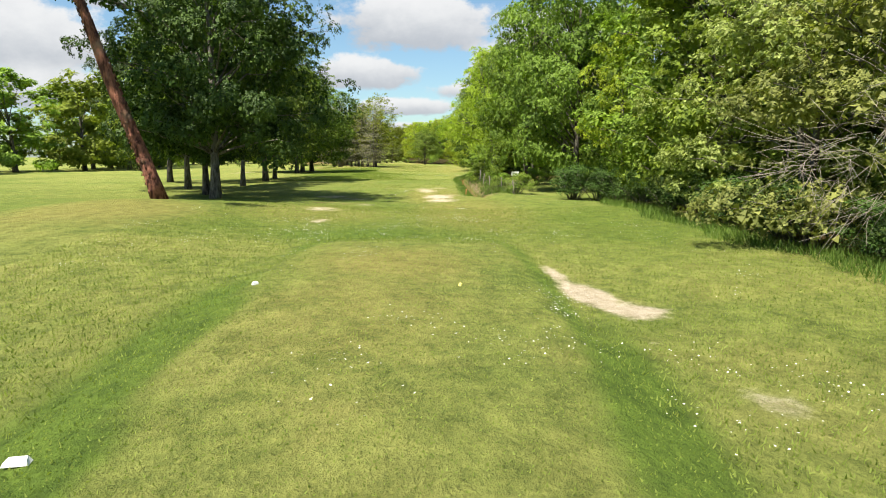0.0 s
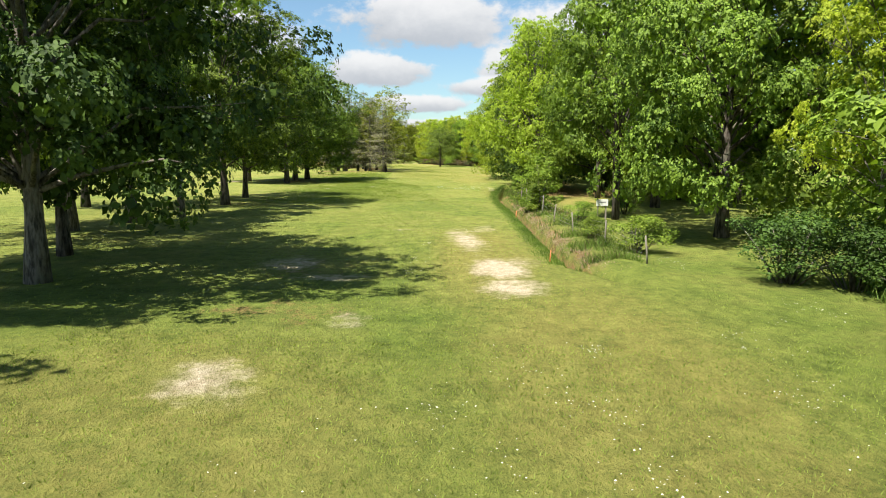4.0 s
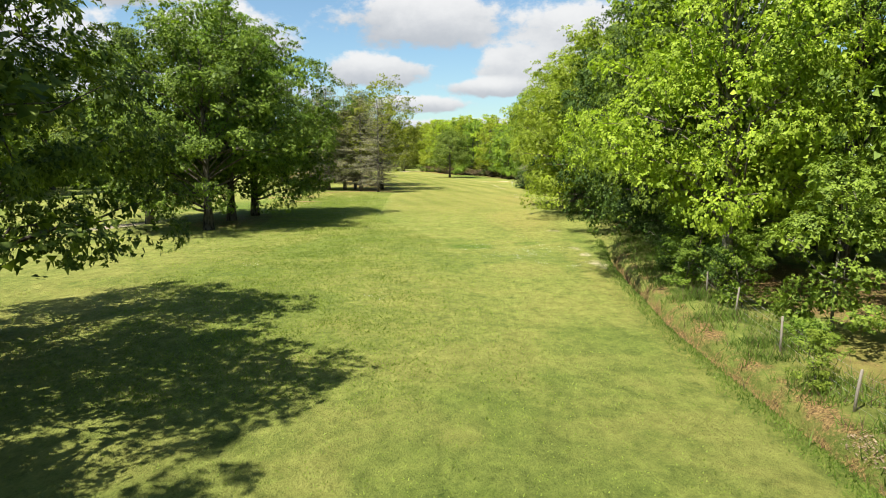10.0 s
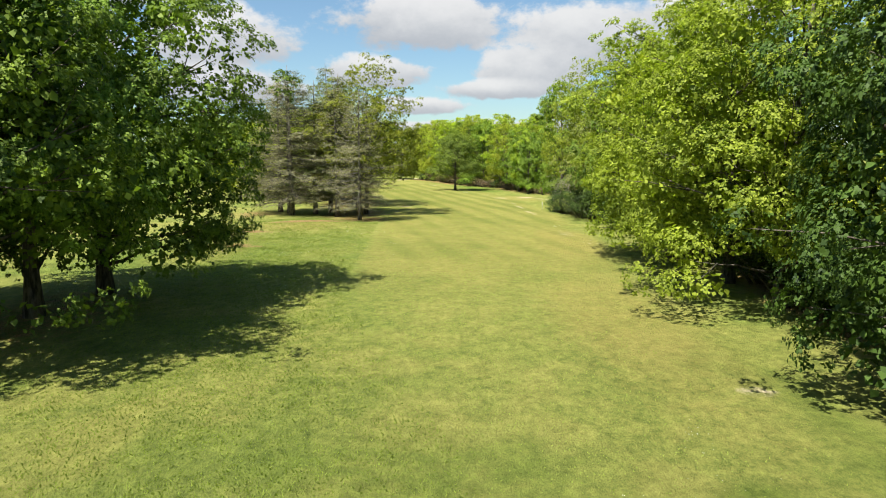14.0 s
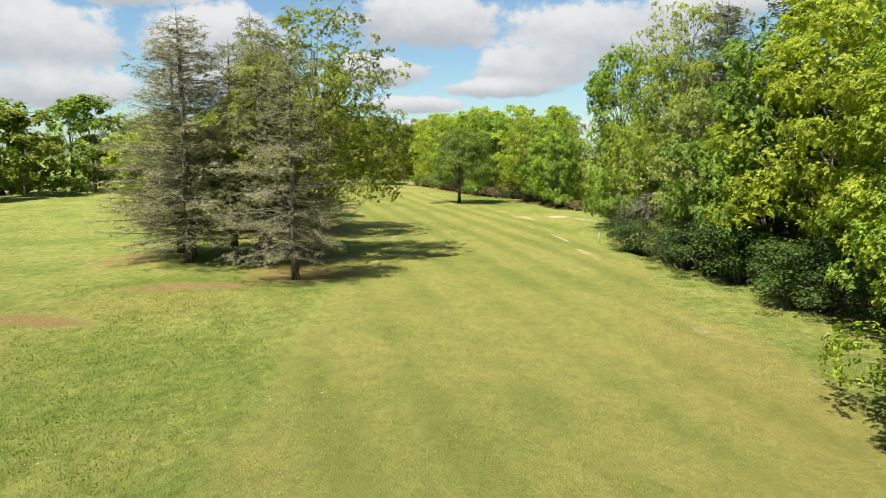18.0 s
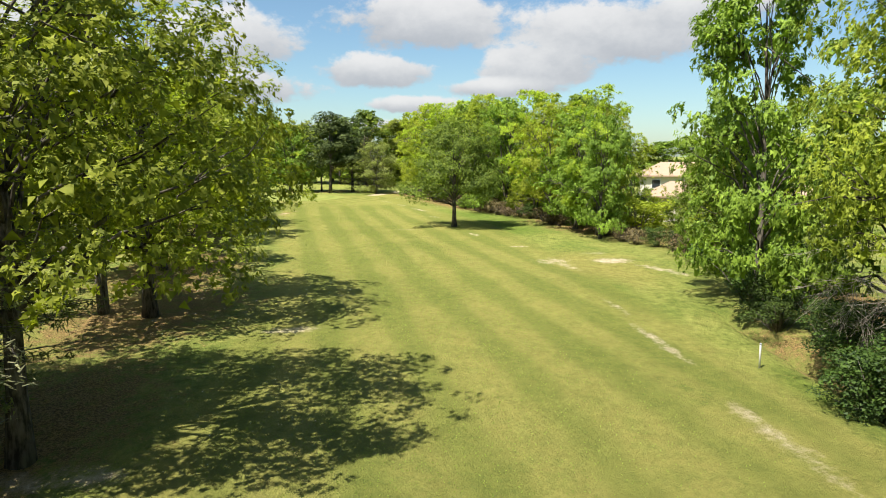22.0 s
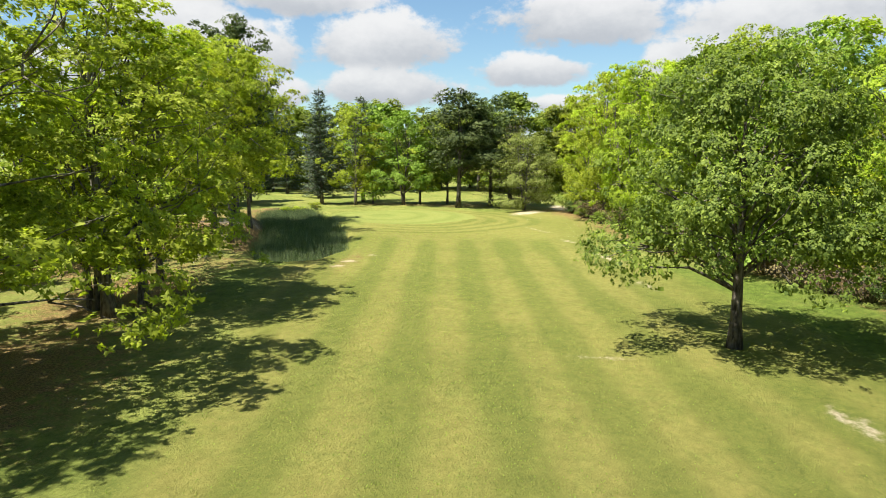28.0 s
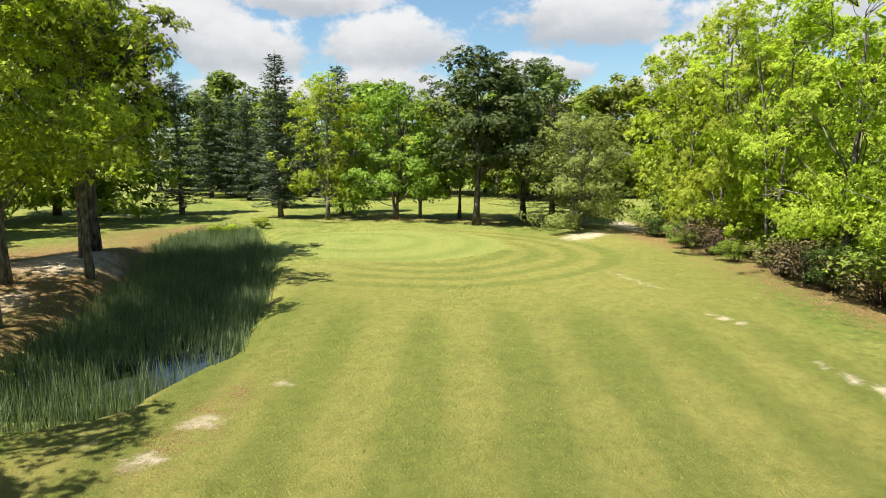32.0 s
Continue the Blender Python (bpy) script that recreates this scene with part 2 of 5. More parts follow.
def ground_material():
    """Mown grass with tone, wear, sand and litter read from the sheet's own maps."""
    m, w = material("course grass")
    at = w.n("NewGeometry").outputs["Position"]

    def chart(name):
        return w.n("Attribute", attribute_name=name).outputs["Fac"]

    blades = w.noise(w.scaled(at, 1.0, 0.6, 1.0), 24.0, 5.0, 0.75)
    tufts = w.noise(w.scaled(at, 1.0, 0.7, 1.0), 5.5, 5.0, 0.72, 0.3)
    patch = w.noise(at, 0.42, 5.0, 0.62, 0.5)
    patch_b = w.noise(w.scaled(at, 1.3, 1.0, 1.0), 0.12, 4.0, 0.6)
    clump = w.noise(w.scaled(at, 1.0, 0.75, 1.0), 2.1, 4.0, 0.62, 0.4)
    mottle = w.math("ADD", w.math("MULTIPLY", w.math("SUBTRACT", blades, 0.5), 1.15), w.math("ADD", 0.52, w.math("MULTIPLY", w.math("SUBTRACT", tufts, 0.5), 1.35)))
    mottle = w.math("ADD", mottle, w.math("MULTIPLY", w.math("SUBTRACT", clump, 0.5), 1.2))
    calm = w.math("SUBTRACT", 1.0, w.math("MULTIPLY", chart("mown"), 0.4))
    mottle = w.math("ADD", 0.54, w.math("MULTIPLY", w.math("SUBTRACT", mottle, 0.54), calm), clamp=True)
    col = w.mix(mottle, (0.062, 0.089, 0.014), (0.294, 0.320, 0.076))
    col = w.mix(w.smooth(patch, 0.42, 0.62, 0.0, 0.55), col, w.mix(mottle, (0.146, 0.147, 0.032), (0.356, 0.346, 0.099)))
    col = w.mix(w.smooth(patch_b, 0.48, 0.60, 0.0, 0.60), col, w.mix(mottle, (0.041, 0.074, 0.012), (0.193, 0.251, 0.046)))
    rag = w.math("ADD", w.math("MULTIPLY", w.math("SUBTRACT", tufts, 0.5), 1.1), w.math("MULTIPLY", w.math("SUBTRACT", blades, 0.5), 1.2))
    rag_b = w.math("MULTIPLY", w.math("SUBTRACT", w.noise(at, 1.5, 5.0, 0.68), 0.5), 1.4)
    both = w.math("ADD", rag, rag_b)
    # stripes of the mower
    s = chart("stripe")
    col = w.mix(w.smooth(w.math("ADD", chart("lush_shade"), w.math("MULTIPLY", both, 0.35)), 0.12, 0.75, 0.0, 0.85), col, w.mix(mottle, (0.028, 0.060, 0.008), (0.130, 0.212, 0.023)))
    col = w.mix(w.smooth(w.math("ADD", chart("dry"), w.math("MULTIPLY", both, 0.4)), 0.12, 0.75, 0.0, 0.8), col, w.mix(mottle, (0.152, 0.132, 0.032), (0.335, 0.296, 0.086)))
    col = w.mix(w.smooth(w.math("ADD", s, w.math("ADD", w.math("MULTIPLY", both, 0.50), w.math("MULTIPLY", w.math("SUBTRACT", patch_b, 0.5), 1.2))), 0.2, 0.8, 0.0, 0.58), col, w.mix(mottle, (0.054, 0.081, 0.013), (0.178, 0.211, 0.040)))
    col = w.mix(w.smooth(w.math("ADD", chart("fine"), w.math("MULTIPLY", both, 0.08)), 0.4, 0.6, 0.0, 0.85), col, w.mix(w.smooth(s, 0.3, 0.7), w.mix(mottle, (0.190, 0.220, 0.051), (0.272, 0.299, 0.081)), w.mix(mottle, (0.138, 0.180, 0.037), (0.213, 0.257, 0.061))))
    litter = w.mix(w.smooth(w.noise(at, 17.0, 5.0, 0.75), 0.35, 0.68), (0.080, 0.050, 0.020), (0.400, 0.270, 0.110))
    col = w.mix(w.smooth(w.math("ADD", chart("dirt"), both), 0.30, 0.85), col, litter)
    grit = w.noise(at, 45.0, 4.0, 0.75)
    sand = w.mix(w.smooth(w.math("ADD", w.math("MULTIPLY", grit, 0.45), w.math("MULTIPLY", tufts, 0.55)), 0.36, 0.62), (0.400, 0.315, 0.205), (0.600, 0.515, 0.385))
    col = w.mix(w.smooth(w.math("ADD", chart("sand"), w.math("ADD", w.math("MULTIPLY", rag, 0.4), w.math("MULTIPLY", rag_b, 0.7))), 0.26, 0.80, 0.0, 0.94), col, sand)
    height = w.math("ADD", blades, w.math("MULTIPLY", tufts, 0.9))
    finish(w, col, 0.9, height, 1.0, 0.10, 0.12)
    return m


GRASS = ground_material()


def plain_material(name, low, high, rough=0.7, scale=8.0, strength=0.2):
    m, w = material(name)
    at = w.n("TexCoord").outputs["Object"]
    n = w.noise(at, scale, 5.0, 0.6)
    finish(w, w.mix(n, low, high), rough, n, strength, 0.02)
    return m


# ---- small builders ----
def mesh_of(name, verts, faces, mat, smooth=False):
    me = bpy.data.meshes.new(name)
    me.from_pydata(verts.tolist() if hasattr(verts, "tolist") else verts, [], faces.tolist() if hasattr(faces, "tolist") else faces)
    me.materials.append(mat)
    if smooth:
        me.polygons.foreach_set("use_smooth", [True] * len(me.polygons))
    me.update()
    return me


def piece(name, me, parent=None, label=""):
    ob = new(name, me)
    if parent is not None:
        ob.parent = parent
    if label:
        ob["label"] = label
    return ob


class Shape:
    """Collects vertices and faces of one mesh."""

    def __init__(self):
        self.v, self.f, self.n = [], [], 0

    def add(self, verts, faces):
        self.v.extend([tuple(p) for p in verts])
        self.f.extend([tuple(i + self.n for i in f) for f in faces])
        self.n += len(verts)

    def tube(self, path, radii, sides=6, flare=None):
        path = [Vector(p) for p in path]
        verts, faces = [], []
        for i, p in enumerate(path):
            d = (path[min(i + 1, len(path) - 1)] - path[max(i - 1, 0)]).normalized()
            a = d.orthogonal().normalized() if abs(d.z) < 0.9 else Vector((1, 0, 0))
            b = d.cross(a).normalized()
            a = b.cross(d)
            for k in range(sides):
                q = 2 * math.pi * k / sides
                r = radii[i] * (1 + (flare or 0) * math.sin(3 * q + i * 0.4) * (0.5 if i > 1 else 1.0))
                verts.append(p + (a * math.cos(q) + b * math.sin(q)) * r)
        for i in range(len(path) - 1):
            for k in range(sides):
                faces.append((i * sides + k, i * sides + (k + 1) % sides, (i + 1) * sides + (k + 1) % sides, (i + 1) * sides + k))
        faces.append(tuple(range(len(verts) - sides, len(verts))))
        faces.append(tuple(reversed(range(sides))))
        self.add(verts, faces)

    def box(self, x0, y0, z0, x1, y1, z1):
        v = [(x, y, z) for z in (z0, z1) for x, y in ((x0, y0), (x1, y0), (x1, y1), (x0, y1))]
        self.add(v, [(3, 2, 1, 0), (4, 5, 6, 7), (0, 1, 5, 4), (1, 2, 6, 5), (2, 3, 7, 6), (3, 0, 4, 7)])

    def mesh(self, name, mat, smooth=True):
        return mesh_of(name, self.v, self.f, mat, smooth)


def unit(v):
    return v / np.maximum(np.linalg.norm(v, axis=1, keepdims=True), 1e-6)


def leaves_mesh(name, centre, along, normal, length, width, mat, fold=0.18):
    """One mesh of many leaf blades, folded along the middle or, far off, plain."""
    along = unit(along)
    side = unit(np.cross(along, normal))
    up = np.cross(side, along)
    L, W = length[:, None], width[:, None]
    if fold:
        quad = [centre - along * L * 0.5, centre + side * W * 0.5 + up * W * fold, centre + along * L * 0.5 - up * L * 0.08, centre - side * W * 0.5 + up * W * fold]
    else:
        quad = [centre - along * L * 0.4 - side * W * 0.5, centre - along * L * 0.4 + side * W * 0.5, centre + along * L * 0.6]
    quad = np.stack(quad, 1)
    n, c = len(centre), quad.shape[1]
    me = bpy.data.meshes.new(name)
    me.vertices.add(c * n)
    me.vertices.foreach_set("co", quad.reshape(-1).astype(np.float32))
    me.loops.add(c * n)
    me.loops.foreach_set("vertex_index", np.arange(c * n, dtype=np.int32))
    me.polygons.add(n)
    me.polygons.foreach_set("loop_start", np.arange(0, c * n, c, dtype=np.int32))
    me.materials.append(mat)
    me.update(calc_edges=True)
    return me


# ---- trees ----
def puff_leaves(rng, hubs, sizes, count, leaf, flat=0.64, droop=0.25, rise=0.5):
    """Leaves laid in rounded puffs about the ends of the boughs."""
    share = sizes ** 2.2
    pick = rng.choice(len(hubs), count, p=share / share.sum())
    u = unit(rng.normal(size=(count, 3)) + np.array([0, 0, rise]))
    r = sizes[pick][:, None] * (0.45 + 0.55 * rng.random((count, 1)) ** 0.5) * (0.8 + 0.4 * rng.random((count, 1)))
    at = hubs[pick] + u * r * np.array([1, 1, flat])
    normal = unit(u * 0.9 + np.array([0, 0, 0.55]) + rng.normal(size=(count, 3)) * 0.38)
    along = np.cross(normal, rng.normal(size=(count, 3))) + np.array([0, 0, -droop])
    size = leaf * (0.6 + 0.8 * rng.random(count))
    return at, along, normal, size, size * (0.8 + 0.35 * rng.random(count))


def twig_leaves(rng, hubs, sizes, away, count, leaf, per=8, flat=0.62, rise=0.45):
    """Leaves in rosettes at the twigs' ends, which cover the outer side of every pad of foliage."""
    n = max(1, count // per)
    share = sizes ** 2.0
    pick = rng.choice(len(hubs), n, p=share / share.sum())
    u = unit(rng.normal(size=(n, 3)) * 0.8 + away[pick] * 0.75 + np.array([0, 0, rise]))
    reach = sizes[pick][:, None] * (0.62 + 0.42 * rng.random((n, 1)))
    at = hubs[pick] + u * reach * np.array([1, 1, flat])
    axis = unit(u * 0.65 + away[pick] * 0.30 + np.array([0, 0, 0.45]) + rng.normal(size=(n, 3)) * 0.28)
    one = unit(np.cross(axis, rng.normal(size=(n, 3))))
    two = np.cross(axis, one)
    at, axis, one, two = (np.repeat(q, per, 0) for q in (at, axis, one, two))
    k = len(at)
    a = rng.random((k, 1)) * 6.283
    along = one * np.cos(a) + two * np.sin(a) + axis * (0.45 * rng.random((k, 1)) - 0.2) + np.array([0, 0, -0.12])
    size = leaf * (1.0 + 0.75 * rng.random(k))
    centre = at + unit(along) * (size * (0.35 + 0.55 * rng.random(k)))[:, None] + axis * (rng.normal(size=(k, 1)) * leaf * 0.5)
    normal = unit(axis + rng.normal(size=(k, 3)) * 0.30)
    return centre, along, normal, size, size * (0.58 + 0.2 * rng.random(k))


def broadleaf(seed, H, R, hb, n_puffs, count, leaf, mat, bark, trunk_r, lean=0.0, puff=0.152, low=0.0, airy=0.0, forks=1, rise=0.5, core=0.13, name="oak_tree", lobe=0.21, kite=0.0):
    """A broadleaved tree at the origin: tapered trunk, limbs that carry boughs, pads of foliage grouped about each bough."""
    rng = np.random.default_rng(seed)
    root = new(name)
    lobes = rng.random(6) * 6.283

    def shell(power):
        s = rng.random() ** 0.85
        a = rng.random() * 6.283
        wide = math.sqrt(max(0.02, 1 - ((s - 0.36) / 0.67) ** 2))
        uneven = 0.86 + 0.15 * math.sin(2 * a + lobes[0]) + 0.13 * math.sin(3 * a + lobes[1] + 3 * s) + 0.1 * math.sin(5 * s + lobes[2] + a)
        rr = (rng.random() ** power) * R * (1 - puff * 0.55) * min(1.02, wide * uneven * 1.08)
        z = hb + (H - hb) * s * 0.93 - low * (rr / R) ** 2
        return np.array((rr * math.cos(a) + lean * z, rr * math.sin(a), z)), s

    limbs = []
    while len(limbs) < max(10, n_puffs // 8):
        p, s = shell(0.22 if airy < 0.5 else 0.4)
        if all(np.linalg.norm((p - q) * np.array([1, 1, 1.3])) > R * (0.30 - 0.02 * min(6, len(limbs) // 12)) for q, _ in limbs) or rng.random() < 0.08:
            limbs.append((p, s))
    hubs, sizes, owner = [], [], []
    while len(hubs) < n_puffs:
        k = int(rng.integers(len(limbs)))
        if rng.random() < 0.42:
            p, s = shell(0.34 if airy < 0.5 else 0.5)
        else:
            p, s = limbs[k]
            p = p + np.clip(rng.normal(size=3), -1.5, 1.5) * R * lobe * np.array([0.62, 0.62, 0.36])
        if p[2] > H * 0.985 or p[2] < max(0.4, hb * 0.85 - low):
            continue
        hubs.append(p)
        owner.append(k)
        sizes.append(R * puff * (0.60 + 0.75 * rng.random()) * (1.0 - 0.30 * s))
    hubs, sizes = np.array(hubs), np.array(sizes)
    heart = np.column_stack([lean * hubs[:, 2], np.zeros(len(hubs)), np.full(len(hubs), hb + (H - hb) * 0.34)])
    away = unit((hubs - heart) * np.array([1.0, 1.0, 0.8]))
    stem, boughs = Shape(), Shape()
    for k in range(forks):
        path, radii = [], []
        top = H * 0.8
        sway = rng.normal(size=4) * 0.25
        off = (0 if forks == 1 else (k - (forks - 1) / 2) * 0.55)
        for i in range(9):
            s = i / 8
            z = top * s - (0.25 if i == 0 else 0)
            path.append((lean * z + sway[0] * s * s * 1.2 + 0.12 * math.sin(3 * s + sway[1]) + off * (0.25 + 2.6 * s), sway[2] * s * s * 1.2 + off * 0.4 * s, z))
            radii.append(trunk_r * ((1 - 0.86 * s) + (0.45 if i == 0 else 0.0)) * (0.8 if forks > 1 else 1))
        stem.tube(path, radii, 10, 0.06)
        if k == 0:
            spine = np.array(path)

    def on_stem(z0):
        s = z0 / (H * 0.8)
        i = min(7, int(s * 8))
        f = s * 8 - i
        return spine[i] * (1 - f) + spine[i + 1] * f, s

    elbows = []
    for p, _ in limbs:
        p0, s = on_stem(max(hb * 0.65, min(H * 0.74, p[2] * (0.55 + 0.2 * rng.random()) - 0.3)))
        end = p0 + (p - p0) * 0.88
        mid = (p0 + end) / 2 + np.array([0, 0, 0.10 * np.linalg.norm(p - p0)]) + rng.normal(size=3) * 0.18
        r0 = trunk_r * 0.36 * (1 - 0.6 * s) * (0.7 + 0.5 * rng.random())
        boughs.tube([p0, (p0 + mid) / 2 + rng.normal(size=3) * 0.08, mid, (mid + end) / 2 + rng.normal(size=3) * 0.08, end], [r0, r0 * 0.8, r0 * 0.6, r0 * 0.35, 0.012], 5)
        elbows.append((mid + end) / 2)
    for k, h in enumerate(hubs):
        if k % 3:
            continue
        p0 = elbows[owner[k]]
        if np.linalg.norm(h - p0) > R * 0.7:
            continue
        mid = (p0 + h) / 2 + rng.normal(size=3) * 0.10
        boughs.tube([p0, mid, h], [0.030, 0.020, 0.007], 3)
    stem.add(boughs.v, boughs.f)
    piece("trunk", stem.mesh("trunk", bark), root)
    sprays = twig_leaves(rng, hubs, sizes, away, count, leaf, 8 if leaf < 0.16 else 4, rise=rise)
    # broad sprays deep inside the crown, added to block light and darken the gaps
    axis = np.column_stack([lean * hubs[:, 2], np.zeros(len(hubs)), hubs[:, 2]])
    inner = puff_leaves(rng, axis + (hubs - axis) * 0.80 - np.array([0, 0, 0.2]), sizes * 0.8, max(40, int(count * core * (0.3 if airy >= 0.5 else 1.0))), leaf * 2.4, rise=0.1)
    sprays = [np.concatenate(pair) for pair in zip(sprays, inner)]
    piece("crown", leaves_mesh("crown", *sprays, mat, kite), root)
    return root


def conifer(seed, H, R, bare, whorls, per, mat, bark, trunk_r, needles, droop=0.25, sparse=0.0, name="conifer_tree", size=0.22, ragged=0.0):
    """A conifer: straight stem, tiers of boughs with side twigs, sprays of needles along the twigs; ragged ones are full and irregular."""
    rng = np.random.default_rng(seed)
    root = new(name)
    stem, boughs = Shape(), Shape()
    bend = rng.normal(size=2) * 0.2
    stem.tube([(bend[0] * (i / 9) ** 2, bend[1] * (i / 9) ** 2, H * i / 9 - (0.2 if i == 0 else 0)) for i in range(10)], [trunk_r * (1.25 if i == 0 else 1.02 - 0.105 * i) for i in range(10)], 9, 0.05)
    at, along, normal, size_l = [], [], [], []
    wave = rng.random(3) * 6.283
    for j in range(whorls):
        turn = rng.random() * 6.28
        for k in range(per):
            if rng.random() < sparse:
                continue
            s = min(0.985, max(0.0, (j + 0.5 + (rng.random() - 0.5) * (1.0 + 1.6 * ragged)) / whorls))
            z = H * (bare + (0.97 - bare) * s)
            a = turn + 6.283 * k / per + rng.normal() * (0.25 + 0.5 * ragged)
            taper = (1 - s) ** 0.58 * min(1, 0.62 + 1.6 * s)
            if ragged:
                taper = (1 - s) ** 0.62 * min(1, 0.72 + 1.4 * s) * (0.94 + 0.16 * math.sin(2 * a + wave[0] + 5 * s) + 0.12 * math.sin(3 * a + wave[1] - 9 * s))
            ln = R * taper * (0.50 + 0.62 * rng.random() ** (0.7 if ragged else 1.0)) + 0.25
            d = np.array([math.cos(a), math.sin(a), 0.0])
            base = np.array([bend[0] * (z / H) ** 2, bend[1] * (z / H) ** 2, z])
            fall = droop * (1.0 - 1.5 * s) + rng.normal() * 0.10 * ragged
            mid = base + d * ln * 0.5 + np.array([0, 0, -fall * ln * 0.28])
            tip = base + d * ln + np.array([0, 0, -fall * ln * (0.55 + 0.5 * rng.random()) + 0.12 * ln])
            boughs.tube([base, mid, tip], [0.045 * (1 - 0.6 * s), 0.028 * (1 - 0.6 * s), 0.008], 3)
            side = np.cross(d, [0, 0, 1.0])
            if ragged:
                # side twigs that carry the needles
                m_t = max(4, int(4.6 * ln))
                q = 0.15 + 0.85 * rng.random(m_t) ** 0.8
                root_t = np.where(q[:, None] < 0.5, base + (mid - base) * q[:, None] * 2, mid + (tip - mid) * (q[:, None] * 2 - 1))
                go = d * (0.55 + 0.3 * rng.random((m_t, 1))) + side * (rng.choice([-1.0, 1.0], (m_t, 1)) * (0.35 + 0.7 * rng.random((m_t, 1)))) + np.array([0, 0, 1.0]) * (rng.normal(size=(m_t, 1)) * 0.35 - 0.10)
                far = root_t + unit(go) * (0.35 + 0.30 * ln * rng.random((m_t, 1)) * (1.15 - q[:, None]))
                for p0, p1 in zip(root_t, far):
                    if rng.random() < 0.55:
                        boughs.tube([p0, p1], [0.012, 0.004], 3)
                each = max(3, int(needles * ln / R / m_t))
                f = 0.2 + 0.85 * rng.random((m_t, each, 1))
                at.append((root_t[:, None] + (far - root_t)[:, None] * f + rng.normal(size=(m_t, each, 3)) * 0.055).reshape(-1, 3))
                m = m_t * each
                along.append(np.repeat(unit(go), each, 0) + rng.normal(size=(m, 3)) * 0.55)
                normal.append(np.tile([0, 0, 1.0], (m, 1)) + d * 0.3 + rng.normal(size=(m, 3)) * 0.5)
            else:
                m = max(6, int(needles * ln / R))
                q = rng.random(m) ** 0.7
                p = np.where(q[:, None] < 0.5, base + (mid - base) * q[:, None] * 2, mid + (tip - mid) * (q[:, None] * 2 - 1))
                spread = (rng.random(m) - 0.5) * ln * 0.55 * (1.1 - q)
                at.append(p + side * spread[:, None] + rng.normal(size=(m, 3)) * np.array([0.05, 0.05, 0.07]) * (1 + 0.1 * ln))
                along.append(np.tile(d, (m, 1)) + side * np.sign(spread)[:, None] * 0.8 + rng.normal(size=(m, 3)) * 0.35)
                normal.append(np.tile([0, 0, 1.0], (m, 1)) + rng.normal(size=(m, 3)) * 0.5)
            size_l.append(size * (0.7 + 0.9 * rng.random(m)))
    at, along, normal, size_l = (np.concatenate(x) for x in (at, along, normal, size_l))
    stem.add(boughs.v, boughs.f)
    piece("trunk", stem.mesh("trunk", bark), root)
    piece("crown", leaves_mesh("crown", at, along, normal, size_l, size_l * (0.24 if ragged else 0.36), mat, 0), root)
    return root


def shrub(seed, H, R, count, leaf, mat, bark, stems=7, name="bush"):
    """A many-stemmed bush standing on the ground."""
    rng = np.random.default_rng(seed)
    root = new(name)
    twigs = Shape()
    hubs = np.column_stack([rng.normal(size=stems * 3) * R * 0.48, rng.normal(size=stems * 3) * R * 0.48, H * (0.22 + 0.68 * rng.random(stems * 3))])
    for h in hubs:
        foot = np.array([h[0] * 0.2, h[1] * 0.2, -0.1])
        twigs.tube([foot, (foot + h) / 2 + np.array([0, 0, 0.1 * H]), h], [0.03, 0.02, 0.006], 3)
    sizes = R * 0.30 * (0.7 + 0.6 * rng.random(stems * 3))
    piece("stem", twigs.mesh("stem", bark), root)
    piece("crown", leaves_mesh("crown", *puff_leaves(rng, hubs, sizes, count, leaf, 0.8), mat, 0), root)
    return root


# ---- the lie of the land ----
def bump_at(x, y, cx, cy, sx, sy):
    return np.exp(-((x - cx) / sx) ** 2 - ((y - cy) / sy) ** 2)


def step(v, lo, hi):
    s = np.clip((v - lo) / (hi - lo), 0, 1)
    return s * s * (3 - 2 * s)


def ditch_x(y):
    """Where the ditch along the right side runs."""
    return np.interp(y, [30, 36, 48, 66, 72, 78, 84, 96, 110, 120, 134, 146, 152, 165], [4.5, 2.0, 1.98, 2.0, 2.5, 3.2, 4.2, 5.2, 5.7, 5.9, 5.3, 5.5, 6.4, 9.0])


# the rush-grown pond, as a line of middle points with half widths
POND = [(-27.0, 195.5, 2.0), (-28.3, 199.5, 3.3), (-31.0, 205.5, 3.4), (-34.5, 212.0, 3.6), (-39.0, 219.5, 3.4), (-42.5, 226.0, 2.6)]


def pond_reach(x, y):
    """Below 1 inside the pond."""
    best = np.full(np.shape(x), 9.0)
    for (ax, ay, ar), (bx, by, br) in zip(POND, POND[1:]):
        t = np.clip(((x - ax) * (bx - ax) + (y - ay) * (by - ay)) / ((bx - ax) ** 2 + (by - ay) ** 2), 0, 1)
        d = np.hypot(x - ax - t * (bx - ax), y - ay - t * (by - ay)) / (ar + t * (br - ar))
        best = np.minimum(best, d)
    return best


